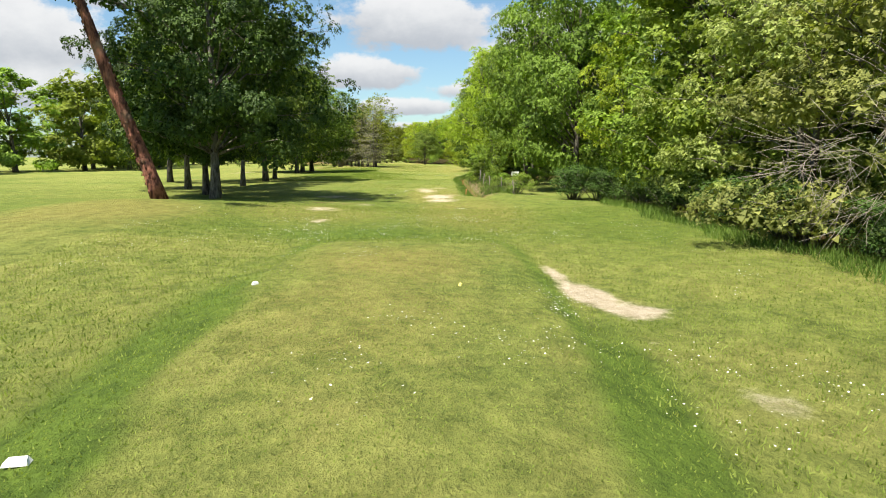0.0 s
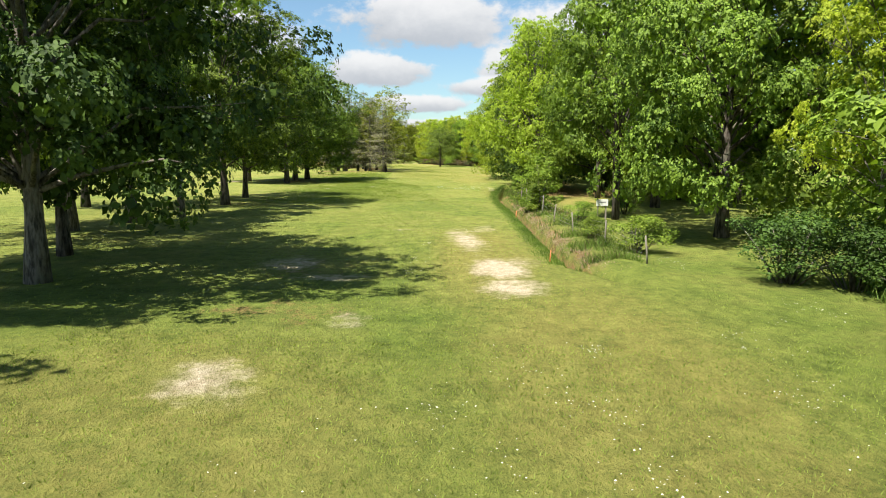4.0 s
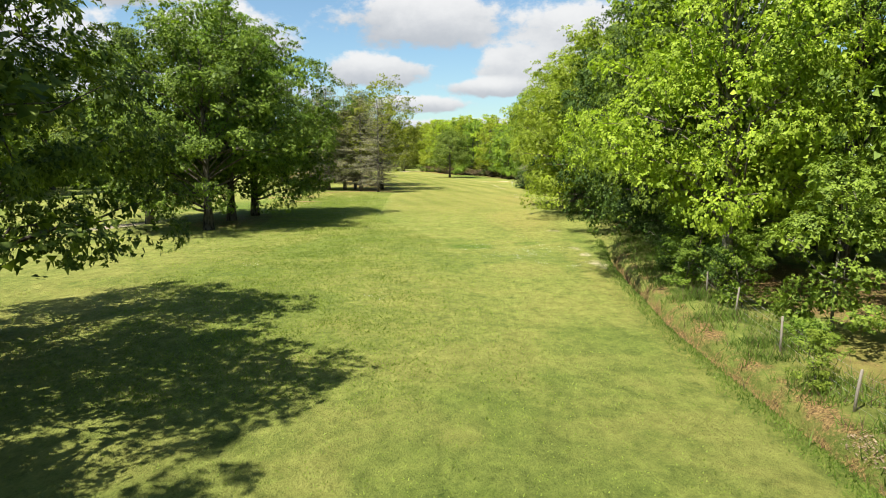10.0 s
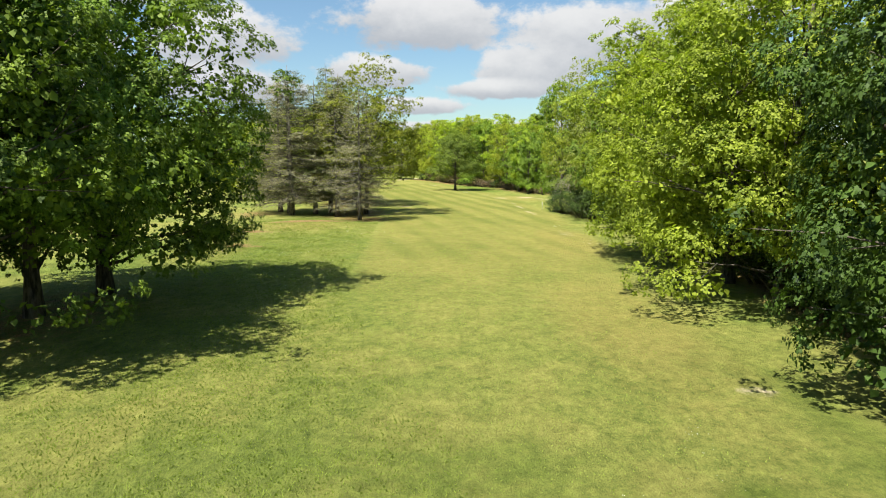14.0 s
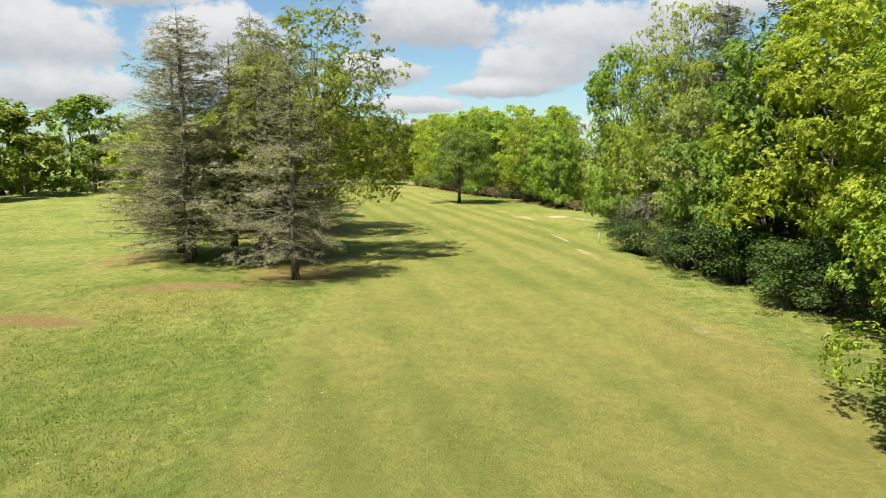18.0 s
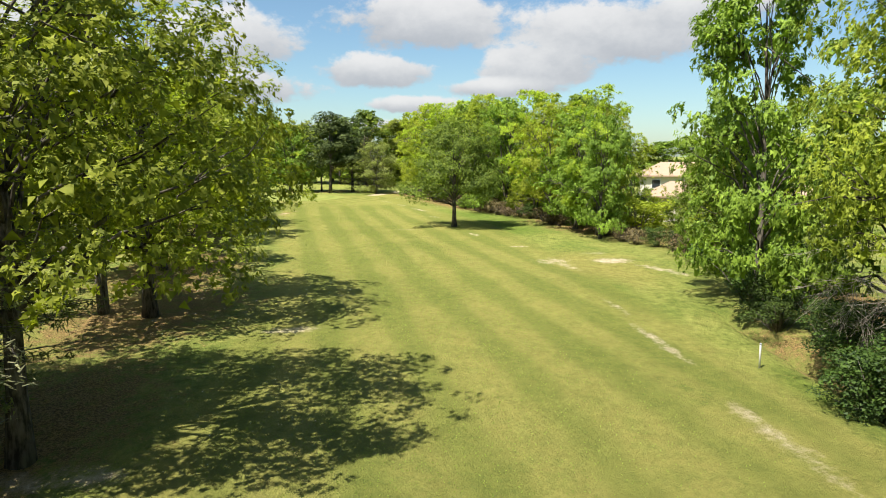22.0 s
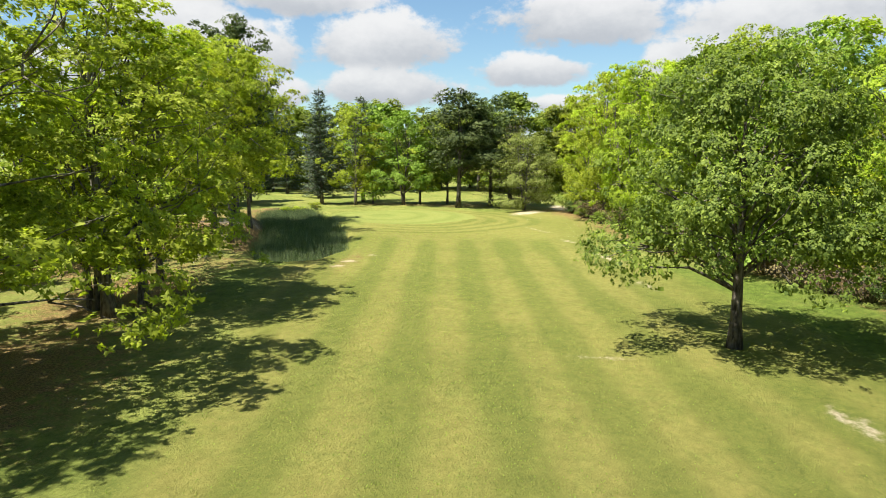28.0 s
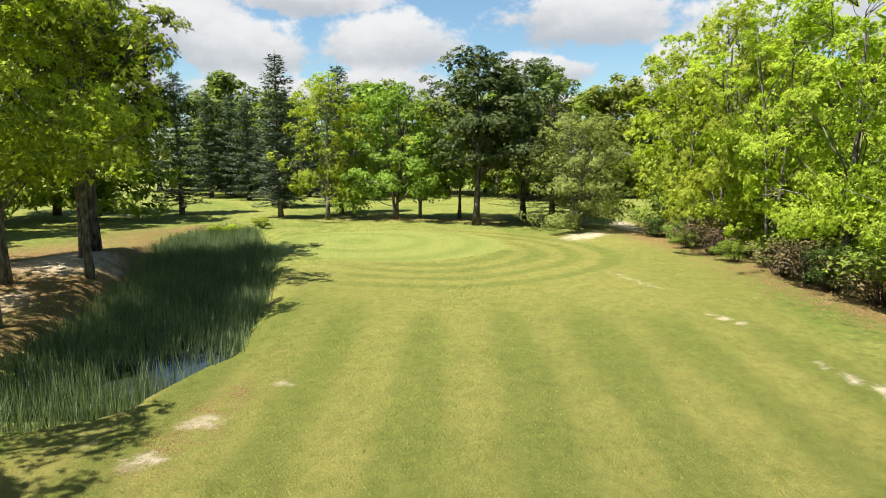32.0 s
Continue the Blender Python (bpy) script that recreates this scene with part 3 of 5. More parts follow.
def land(x, y):
    """The ground's height."""
    x, y = np.asarray(x, float), np.asarray(y, float)
    z = 0.06 * np.sin(x * 0.21 + 1.0) * np.cos(y * 0.13) + 0.04 * np.sin(x * 0.5 + y * 0.37)
    tee = step(x, -3.7, -2.5) * (1 - step(x, 1.2, 2.2)) * (1 - step(y, 15.0, 18.5))
    z = z + 0.20 * tee - 0.16 * bump_at(x, y, 3.2, 10, 2.5, 9)
    z = z + 0.50 * bump_at(x, y, -11.5, 25, 4.5, 5.5) + 0.35 * bump_at(x, y, -10, 16, 4, 6)
    z = z + 0.25 * bump_at(x, y, -18, 127, 6, 3.5)
    d = (x - ditch_x(y)) / 0.19
    along = step(y, 33, 36) * (1 - step(y, 78, 90)) * (1 - step(y, 148, 156))
    z = z - 0.70 * np.exp(-d * d) * along + 0.18 * np.exp(-((x - ditch_x(y) - 1.3) / 0.7) ** 2) * along
    z = z - 0.55 * np.exp(-((x - 6.35) / 0.55) ** 2) * step(y, 137, 140) * (1 - step(y, 149, 152))
    p = pond_reach(x, y)
    z = z - 0.75 * (1 - step(p, 0.72, 1.12))
    z = z + 0.85 * bump_at(x, y, -38.6, 206, 4.0, 9) + 0.22 * bump_at(x, y, -29, 224, 7, 6)
    far = np.hypot(x + 5, y - 110)
    return z * (1 - step(far, 160, 260))


def spots(x, y, rows):
    """The strongest of some soft oval spots: x, y, half width, half length, strength, turn."""
    out = np.zeros(np.shape(x))
    for cx, cy, a, b, k, turn in rows:
        c, s = math.cos(radians(turn)), math.sin(radians(turn))
        u, v = ((x - cx) * c + (y - cy) * s) / a, (-(x - cx) * s + (y - cy) * c) / b
        out = np.maximum(out, k * np.clip(1.45 - np.hypot(u, v), 0, 1))
    return out


def make_ground():
    def axis(lo, hi, fine, out):
        inner = np.arange(lo, hi + 1e-6, fine)
        grow = fine * 1.28 ** np.arange(1, 40)
        grow = np.cumsum(grow)
        grow = grow[grow < out]
        return np.concatenate([lo - grow[::-1], inner, hi + grow])

    xs, ys = axis(-36, 11, 0.42, 2600), axis(-4, 240, 0.46, 2600)
    xs = np.unique(np.concatenate([xs, np.arange(1.3, 3.5, 0.11)]).round(4))
    X, Y = np.meshgrid(xs, ys)
    Z = land(X, Y)
    nx, ny = len(xs), len(ys)
    idx = np.arange(nx * ny).reshape(ny, nx)
    faces = np.stack([idx[:-1, :-1], idx[:-1, 1:], idx[1:, 1:], idx[1:, :-1]], -1).reshape(-1, 4)
    me = bpy.data.meshes.new("ground")
    me.vertices.add(nx * ny)
    me.vertices.foreach_set("co", np.stack([X, Y, Z], -1).reshape(-1).astype(np.float32))
    me.loops.add(faces.size)
    me.loops.foreach_set("vertex_index", faces.reshape(-1).astype(np.int32))
    me.polygons.add(len(faces))
    me.polygons.foreach_set("loop_start", np.arange(0, faces.size, 4, dtype=np.int32))
    me.materials.append(GRASS)
    me.update(calc_edges=True)
    me.polygons.foreach_set("use_smooth", np.ones(len(faces), dtype=bool))

    sand = spots(X, Y, SAND)
    dirt = spots(X, Y, DIRT)
    d = (X - ditch_x(Y) - 0.02) / 0.22
    along = step(Y, 34, 37) * (1 - step(Y, 76, 88))
    dirt = np.maximum(dirt, 0.95 * np.exp(-d * d) * along)
    dirt = np.maximum(dirt, (0.62 + 0.3 * np.sin(Y * 1.7) * np.sin(Y * 0.61 + X)) * np.exp(-((X - ditch_x(Y) - 0.5) / 0.36) ** 2) * along)
    p = pond_reach(X, Y)
    dirt = np.maximum(dirt, 0.85 * step(p, 0.6, 0.95) * (1 - step(p, 1.15, 1.6)) * step(-X - 0.42 * (Y - 196) - 29.5, -1, 1.5))
    lush_shade = np.maximum(spots(X, Y, LUSH), (0.26 + 0.22 * step(Y, 13, 17) * (1 - step(Y, 26, 48))) * step(Y, 12, 20) * (1 - step(Y, 58, 84)))
    rim = (((X + 0.8) / (2.15 + 0.04 * Y)) ** 4 + ((Y - 4.0) / 13.0) ** 4) ** 0.25
    lush_shade = np.maximum(lush_shade, 0.62 * np.exp(-((rim - 1.05) / 0.10) ** 2))
    brow = -2.1 - 0.09 * Y - X          # the bank on the outer side of the tee: lush grass, darkened further as a shaded slope
    bank = np.where(brow > 0, np.exp(-(brow / 1.0) ** 2), np.exp(-(brow / 0.14) ** 2)) * (1 - step(Y, 7, 15))
    lush_shade = np.maximum(lush_shade, 1.1 * bank)
    dry = spots(X, Y, DRY)
    # mower stripes follow the bend of the fairway
    mid = np.interp(Y, [80, 110, 140, 165, 185, 205], [-3.0, -3.5, -3.5, -6.5, -12.0, -19.0])
    width = np.interp(Y, [80, 110, 140, 165, 185, 205], [5.0, 7.5, 8.5, 9.5, 11.5, 11.0])
    u = X - mid
    run = (X + 10) * math.cos(radians(14)) + (Y - 180) * math.sin(radians(14))
    stripe = (0.5 + 0.5 * np.sin(run * 2 * math.pi / 2.6 + 0.3 * np.sin(Y * 0.11))) * (1 - step(np.abs(u), width * 0.8, width)) * (0.55 * step(Y, 98, 112) + 0.45 * step(Y, 125, 150)) * (1 - step(Y, 203, 210))
    mown = (1 - step(np.abs(u), width * 0.85, width * 1.05)) * step(Y, 84, 110) * (1 - step(Y, 228, 232))
    dry = np.maximum(dry, 0.48 * mown)
    gx, gy = X + 28.0, Y - 221.5
    ring = np.hypot(gx / 7.2, gy / 6.2)
    apron = np.hypot((X + 25) / 11.5, (Y - 219) / 11.0)
    rings = (0.5 + 0.5 * np.sin(apron * 2 * math.pi * 6.0)) * (1 - step(apron, 0.92, 1.0)) * step(ring, 0.98, 1.04) * step(X, -30, -24)
    stripe = np.maximum(stripe, rings)
    fine = 1 - step(ring, 0.97, 1.02)
    stripe = np.where(ring < 1.0, 0.38 + 0.2 * np.sin(np.hypot(gx / 7.2 + 0.3, gy / 6.2) * 2 * math.pi * 2.2), stripe)
    for name, data in (("sand", sand), ("dirt", dirt), ("dry", dry), ("lush_shade", lush_shade), ("stripe", stripe), ("fine", fine), ("mown", mown)):
        a = me.attributes.new(name, "FLOAT", "POINT")
        a.data.foreach_set("value", data.reshape(-1).astype(np.float32))
    ob = new("ground", me)
    tagged(ob, "mown fairway grass with worn sandy patches and mower stripes", "ground", kind="structure")
    return ob


SAND = [(-6.0, 36.4, 0.7, 1.2, 0.6, 20), (-4.5, 34.4, 1.3, 0.6, 0.55, 0), (2.25, 12.7, 0.20, 1.0, 0.8, 6), (2.5, 10.9, 0.42, 1.1, 1.0, 10), (2.95, 9.8, 0.5, 0.55, 1.0, 0), (2.65, 8.1, 0.20, 0.16, 0.6, 0), (3.1, 5.8, 0.32, 0.5, 0.55, 0),
        (0.0, 33.3, 0.9, 1.2, 0.7, 0), (-0.2, 35.6, 0.85, 1.7, 0.8, 8), (-1.0, 41.6, 0.7, 3.8, 0.6, 6), (0.5, 36.6, 0.7, 1.0, 0.5, 0), (-4.8, 26.3, 0.8, 1.2, 0.55, 30), (-4.1, 22.0, 0.4, 0.7, 0.6, 0), (-6.1, 36.6, 1.0, 1.6, 0.55, 0), (-3.5, 29.8, 0.5, 0.9, 0.5, 0),
        (-3.5, 44.6, 0.5, 0.35, 0.5, 0), (-0.2, 45.2, 0.6, 1.8, 0.48, -10), (1.9, 88.0, 0.6, 0.4, 0.58, 0), (1.9, 81.2, 0.35, 0.7, 0.52, 15), (2.1, 79.4, 0.4, 0.6, 0.55, 0), (2.2, 76.8, 0.5, 1.4, 0.5, 0),
        (2.6, 138.2, 0.45, 3.0, 0.42, 6), (-10.6, 147.6, 1.5, 0.5, 0.58, 8), (-12.4, 136.2, 1.8, 0.7, 0.5, 8), (2.3, 146.0, 0.28, 3.2, 0.5, 6), (2.1, 151.0, 0.24, 2.0, 0.42, 8), (4.9, 163.6, 1.4, 1.1, 0.66, 0), (6.9, 160.4, 0.45, 2.6, 0.6, 25), (-8.6, 180.0, 1.7, 0.35, 0.42, 12), (-6.6, 192.0, 0.35, 1.5, 0.5, 25), (-0.1, 169.8, 0.8, 0.5, 0.55, 0), (1.4, 163.5, 1.6, 1.6, 0.45, 0), (-3.0, 176.3, 0.35, 1.3, 0.62, 20),
        (-8.6, 200.2, 0.28, 3.2, 0.75, 24), (-11.1, 206.6, 0.24, 1.1, 0.85, 35), (-14.0, 213.0, 0.4, 3.5, 0.45, 30), (-16.6, 229.0, 1.4, 3.6, 0.7, -18), (-14.0, 237.0, 1.2, 5.0, 0.7, 10), (3.2, 121.0, 0.8, 2.5, 0.35, 0),
        (-26.0, 90.5, 0.8, 4.5, 0.75, -20), (-38.2, 207.5, 2.6, 3.8, 0.70, 25), (-35.0, 201.0, 1.0, 3.0, 0.5, 20), (-32.5, 194.5, 1.0, 2.4, 0.45, 20), (1.8, 162.5, 0.5, 3.6, 0.42, 14), (4.4, 166.6, 1.2, 0.8, 0.4, 0), (-22.9, 195.0, 0.55, 0.4, 0.75, 10), (-22.8, 193.2, 0.45, 0.4, 0.7, 0), (-22.4, 197.6, 0.5, 0.25, 0.6, 0), (-24.4, 193.7, 0.12, 0.9, 0.95, 40)]
DIRT = [(-14.8, 138, 3.2, 7, 0.80, 0), (-17, 150, 4.2, 8, 0.78, 0), (-20, 160, 4.6, 9, 0.76, 8), (-24.5, 172, 4.2, 10, 0.76, 14), (-29, 184, 3.4, 8, 0.8, 18), (-17.0, 126.8, 3.6, 0.9, 0.9, 4), (-20.9, 121.6, 3.0, 0.9, 0.85, -12), (-23, 120, 3.4, 1.0, 0.75, -20), (-19, 113.6, 2.6, 0.8, 0.7, -25), (-24, 136, 3.0, 4.0, 0.6, 0), (-13.4, 131, 3.2, 4.0, 0.72, 0), (-8.8, 127.5, 0.9, 1.0, 0.4, 0),
        # the spot at (11, 70) is litter that also paints the wood's shaded floor
        (-38, 206, 6, 10, 0.95, 25), (-42.5, 206, 6, 14, 0.9, 20), (-38, 190, 6, 9, 0.8, 15), (-45, 220, 4, 8, 0.7, 20), (-31, 192, 5, 4, 0.55, 0), (-22.9, 195.0, 0.9, 4.0, 0.5, 8), (11.5, 22, 2.4, 14, 1.0, 0), (9.0, 94, 2.4, 13, 0.95, 0), (11, 70, 3.6, 5, 0.75, 0), (11.5, 122, 2.6, 14, 1.0, 0), (12.0, 148, 3.6, 9, 1.0, 0),
        (10.0, 180, 5.5, 14, 1.0, 25), (-1.0, 206, 5, 20, 1.0, 25), (-9, 228, 5, 12, 1.0, 25), (-30, 237, 16, 3.6, 0.6, 0), (-20, 95, 3.5, 6, 0.55, 0), (-5.5, 36, 1.5, 2.0, 0.45, 0), (-5.0, 30.5, 1.8, 1.4, 0.45, 0), (4.6, 60, 0.9, 22, 0.42, 0), (7.5, 74, 2.6, 9, 0.95, 0), (6.8, 143, 1.4, 9, 0.6, 0), (0.6, 55.0, 0.5, 0.5, 0.3, 0)]
DRY = [(-11, 21, 4.0, 5.5, 0.62, 0), (-1.0, 9, 1.6, 4.5, 0.42, 0), (-0.9, 12.6, 1.9, 2.6, 0.62, 0), (-5, 25, 4, 5, 0.5, 30), (1.0, 27, 3.0, 9, 0.55, 0), (-0.5, 38, 2.0, 9, 0.6, 0), (1.6, 70, 1.0, 16, 0.42, 0), (0.5, 96, 3.0, 12, 0.52, 0), (2.4, 117, 2.4, 9, 0.85, 0), (-18, 124, 6, 3, 0.55, 0), (-20, 112, 3, 8, 0.5, 0),
       (3.5, 135, 2.0, 12, 0.5, 0), (3.5, 162, 4.0, 7, 0.6, 10), (-9, 180, 5.0, 3.0, 0.5, 15), (-12, 200, 2.2, 14, 0.4, 28), (-23.5, 192, 2.6, 7, 0.62, 15), (-20, 219, 5, 7, 0.42, 0), (6.5, 62, 3.5, 3.5, 0.72, 0), (-26, 20, 8, 12, 0.5, 0), (-33, 115, 9, 25, 0.35, 0), (-17, 60, 6, 30, 0.3, 0)]
LUSH = [(-20, 108, 9, 12, 0.5, 0), (-1.5, 20.5, 5.5, 5.0, 0.55, 0), (-3.5, 20, 2.6, 5.0, 0.5, 15), (-1, 24, 2, 4, 0.35, 0), (-14, 116, 4, 5, 0.4, 0), (-16, 108, 4, 6, 0.45, 0), (1.75, 5.2, 0.5, 3.6, 0.85, -8), (-1.6, 18.6, 4.2, 1.8, 0.85, 0), (-2.5, 14, 3, 3, 0.3, 0), (5.5, 22, 2.6, 9, 0.55, 0), (1.7, 55, 0.7, 22, 0.62, 0), (-3.3, 81.8, 1.2, 0.9, 0.9, 8), (-0.2, 83.0, 0.9, 0.7, 0.6, 0), (-3.0, 82.6, 3.2, 0.7, 0.4, 3), (-6, 84, 4, 2, 0.4, 0), (-1.5, 184.0, 3.4, 9.0, 0.6, 20), (2.8, 86, 0.8, 8, 0.4, 0), (-12, 75, 5, 9, 0.35, 0), (-18, 105, 4, 9, 0.4, 10),
        (5.0, 141, 0.8, 3, 0.6, 0), (2.6, 155, 1.4, 8, 0.5, 0), (-2, 190, 5, 12, 0.55, 22), (-10, 213, 4, 10, 0.5, 25), (-24.5, 203, 2.0, 9, 0.55, 22), (-25.8, 193.6, 1.3, 1.6, 0.95, 30), (-24.6, 197.0, 0.5, 3.0, 0.8, 12), (-20.0, 186, 3.0, 6, 0.5, 20), (-12, 131, 3, 6, 0.35, 0), (-25, 185, 3, 6, 0.4, 0)]
ground = make_ground()


def stand(x, y):
    return float(land(x, y))


# ---- trees, built once and copied ----
def plant(kind, x, y, H, R, turn=0.0, sink=0.0, label="", category="tree", group="trees along the fairway", tip=0.0):
    """A copy of a model tree, with its own height, spread and turn."""
    ob, h0, r0, words = MODELS[kind]
    R *= 1.12
    m = pose(x, y, stand(x, y) - sink, 0, tip, turn) @ Matrix.Diagonal((R / r0, R / r0, H / h0, 1))
    thing = copy_thing(ob, m)
    tagged(thing, label or words, category, group)
    return thing


MODELS = {
    # an oak like darknear, its near-black leaves painting in the taller trees' shade
    "shadenear": (broadleaf(18, 13, 6.2, 1.5, 337, 63800, 0.078, LEAF_DEEP_SHADE, BARK_OAK, 0.26, low=1.2, puff=0.135, kite=0.16), 13, 6.2, "oak at the edge of the wood, shade put into its leaf colour"),
    "darknear": (broadleaf(15, 13, 6.2, 1.7, 362, 76000, 0.080, LEAF_DARK, BARK_OAK, 0.26, low=1.3, puff=0.15, kite=0.16), 13, 6.2, "tall oak with a dense dark green crown hanging low over grass"),
    "darktall": (broadleaf(16, 14.5, 7.0, 3.2, 375, 90000, 0.080, LEAF_DEEP_SHADE, BARK_GREY, 0.27, low=1.0, core=0.24, puff=0.125, kite=0.16), 14.5, 7.0, "tall spreading oak with a bare grey trunk and dark crown"),
    "limetall": (broadleaf(38, 14, 5.6, 4.0, 360, 62000, 0.077, LEAF_YOUNG, BARK_OAK, 0.21, low=0.8, core=0.04, airy=0.4), 14, 5.6, "tall oak with a dark bare trunk and fresh yellow-green crown"),
    "darkmid": (broadleaf(19, 13, 5.8, 3.0, 270, 60000, 0.080, LEAF_DARK, BARK_OAK, 0.22, low=1.2, puff=0.145, airy=0.45), 13, 5.8, "oak with a dark green crown above a bare trunk"),
    "dark": (broadleaf(11, 12, 5.5, 2.4, 237, 34800, 0.110, LEAF_DARK, BARK_OAK, 0.25, low=0.6), 12, 5.5, "tall oak with a dense dark green crown on grass"),
    "dark2": (broadleaf(12, 12, 5.5, 3.2, 162, 23200, 0.104, LEAF_DARK, BARK_OAK, 0.22, low=0.4, airy=0.7), 12, 5.5, "dark green oak with a bare lower trunk on grass"),
    "mid": (broadleaf(21, 12, 5.0, 1.9, 262, 34800, 0.099, LEAF_MID, BARK_OAK, 0.22, low=0.6), 12, 5.0, "leafy green oak at the edge of the wood"),
    "mid2": (broadleaf(22, 12, 5.0, 1.7, 237, 33350, 0.099, LEAF_MID, BARK_OAK, 0.20, low=0.5, forks=2), 12, 5.0, "forked green oak with low hanging boughs"),
    "lime": (broadleaf(31, 12, 4.6, 2.5, 200, 37000, 0.078, LEAF_LIME, BARK_GREY, 0.18, low=1.1, airy=0.6, core=0.04), 12, 4.6, "young oak with fresh yellow-green leaves"),
    "lime2": (broadleaf(32, 12, 4.2, 2.6, 160, 29000, 0.081, LEAF_LIME, BARK_GREY, 0.14, low=1.0, airy=0.8, forks=2, core=0.04), 12, 4.2, "slender forked tree with bright spring leaves"),
    "limefar": (broadleaf(33, 12, 4.4, 1.6, 90, 9600, 0.165, LEAF_LIME, BARK_GREY, 0.16, low=0.4, airy=0.6, puff=0.2), 12, 4.4, "tree in fresh yellow-green leaf among others"),
    "midfar": (broadleaf(34, 12, 4.6, 1.2, 90, 9600, 0.165, LEAF_MID, BARK_OAK, 0.18, low=0.4, puff=0.2), 12, 4.6, "green oak standing in the wood"),
    "willow": (broadleaf(41, 10, 4.6, 0.8, 280, 62000, 0.060, LEAF_OLIVE, BARK_GREY, 0.15, low=1.2, airy=0.4, forks=2, name="willow_tree"), 10, 4.6, "grey-green willow drooping at the edge of the wood"),
    "far": (broadleaf(51, 13, 5.4, 0.6, 90, 7600, 0.25, LEAF_FAR, BARK_OAK, 0.25, puff=0.22, rise=0.3), 13, 5.4, "distant leafy tree in spring green"),
    "far2": (broadleaf(52, 13, 5.0, 0.9, 85, 7200, 0.25, LEAF_MID, BARK_OAK, 0.25, airy=0.6, puff=0.22, rise=0.3), 13, 5.0, "distant green oak beyond the fairway"),
    "oaknear": (broadleaf(24, 14.4, 5.8, 2.0, 380, 78000, 0.079, LEAF_SUMMER, BARK_OAK, 0.26, low=0.7, kite=0.16), 14.4, 5.8, "big leafy oak overhanging the edge of the fairway"),
    "gardenoak": (broadleaf(25, 14.4, 5.2, 3.6, 330, 58000, 0.080, LEAF_DARK, BARK_OAK, 0.19, low=1.1, forks=2, kite=0.16), 14.4, 5.2, "forked oak with drooping dark green crown shading the garden lawn"),
    "limenear": (broadleaf(36, 13.6, 5.8, 3.2, 337, 66700, 0.074, LEAF_FRESH, BARK_GREY, 0.22, low=0.6, kite=0.16), 13.6, 5.8, "full oak in fresh yellow-green leaf on the fairway's edge"),
    "limehigh": (broadleaf(37, 12, 4.4, 4.3, 175, 33000, 0.077, LEAF_LIME, BARK_GREY, 0.15, low=0.7, airy=0.6), 12, 4.4, "slender oak with a bare trunk and fresh yellow-green crown"),
    "limed": (broadleaf(35, 12, 4.8, 3.1, 250, 39150, 0.092, LEAF_LIME, BARK_GREY, 0.20, low=0.7, airy=0.3), 12, 4.8, "full-crowned oak in fresh yellow-green leaf"),
    "airy": (broadleaf(13, 13, 4.2, 4.6, 100, 13050, 0.100, LEAF_MID, BARK_GREY, 0.17, low=0.3, airy=0.9), 13, 4.2, "slim tree with a thin airy crown and pale bark"),
    "clear": (broadleaf(23, 12, 5.0, 2.5, 250, 39150, 0.093, LEAF_MID, BARK_OAK, 0.20, low=0.9), 12, 5.0, "broad green oak shading the garden lawn"),
    "lone": (broadleaf(14, 10, 5.2, 2.9, 300, 72500, 0.066, LEAF_LONE, BARK_OAK, 0.22, low=0.5, kite=0.16), 10, 5.2, "lone spreading oak standing on the fairway"),
    "sapling": (broadleaf(61, 4, 1.5, 0.5, 55, 10150, 0.046, LEAF_MID, BARK_GREY, 0.045, puff=0.26, name="sapling"), 4, 1.5, "small sapling beside the ditch"),
    "olive": (conifer(73, 14, 3.7, 0.12, 26, 9, LEAF_SPRUCE, BARK_GREY, 0.19, 220, 0.30, 0.04, size=0.13, ragged=1.0), 14, 3.4, "full olive-green conifer among greyer ones"),
    "grey": (conifer(71, 14, 3.7, 0.10, 27, 9, LEAF_GREY, BARK_GREY, 0.19, 240, 0.38, 0.18, size=0.11, ragged=1.0), 14, 3.2, "sparse grey-green conifer with dying needles"),
    "fir": (conifer(72, 14, 2.6, 0.08, 28, 8, LEAF_FIR, BARK_GREY, 0.18, 85, 0.30, 0.05, size=0.22), 14, 2.6, "dark green fir with a pointed top"),
    "pine": (broadleaf(81, 15, 4.2, 5.4, 162, 30450, 0.108, LEAF_PINE, BARK_OAK, 0.22, puff=0.23, name="pine_tree"), 15, 4.2, "tall pine with a bare trunk and dark rounded crown"),
    "bush": (shrub(91, 2.2, 1.4, 4400, 0.075, LEAF_MID, BARK_GREY), 2.2, 1.4, "leafy green bush at the edge of the wood"),
    # undergrowth whose leaf colour holds the shade beneath the crowns
    "hedge": (shrub(94, 2.6, 1.6, 6600, 0.068, LEAF_DEEP_SHADE, BARK_GREY, 10), 2.6, 1.6, "dense undergrowth bush at the foot of the wood, leaves darkened as shade"),
    "drybush": (shrub(95, 2.0, 1.4, 1300, 0.10, LEAF_DRY, BARK_GREY, 12), 2.0, 1.4, "tangle of dry brown brush under the trees"),
    "limebush": (shrub(93, 2.2, 1.3, 3600, 0.085, LEAF_LIME, BARK_GREY), 2.2, 1.3, "bright yellow-green bush at the wood's edge"),
}

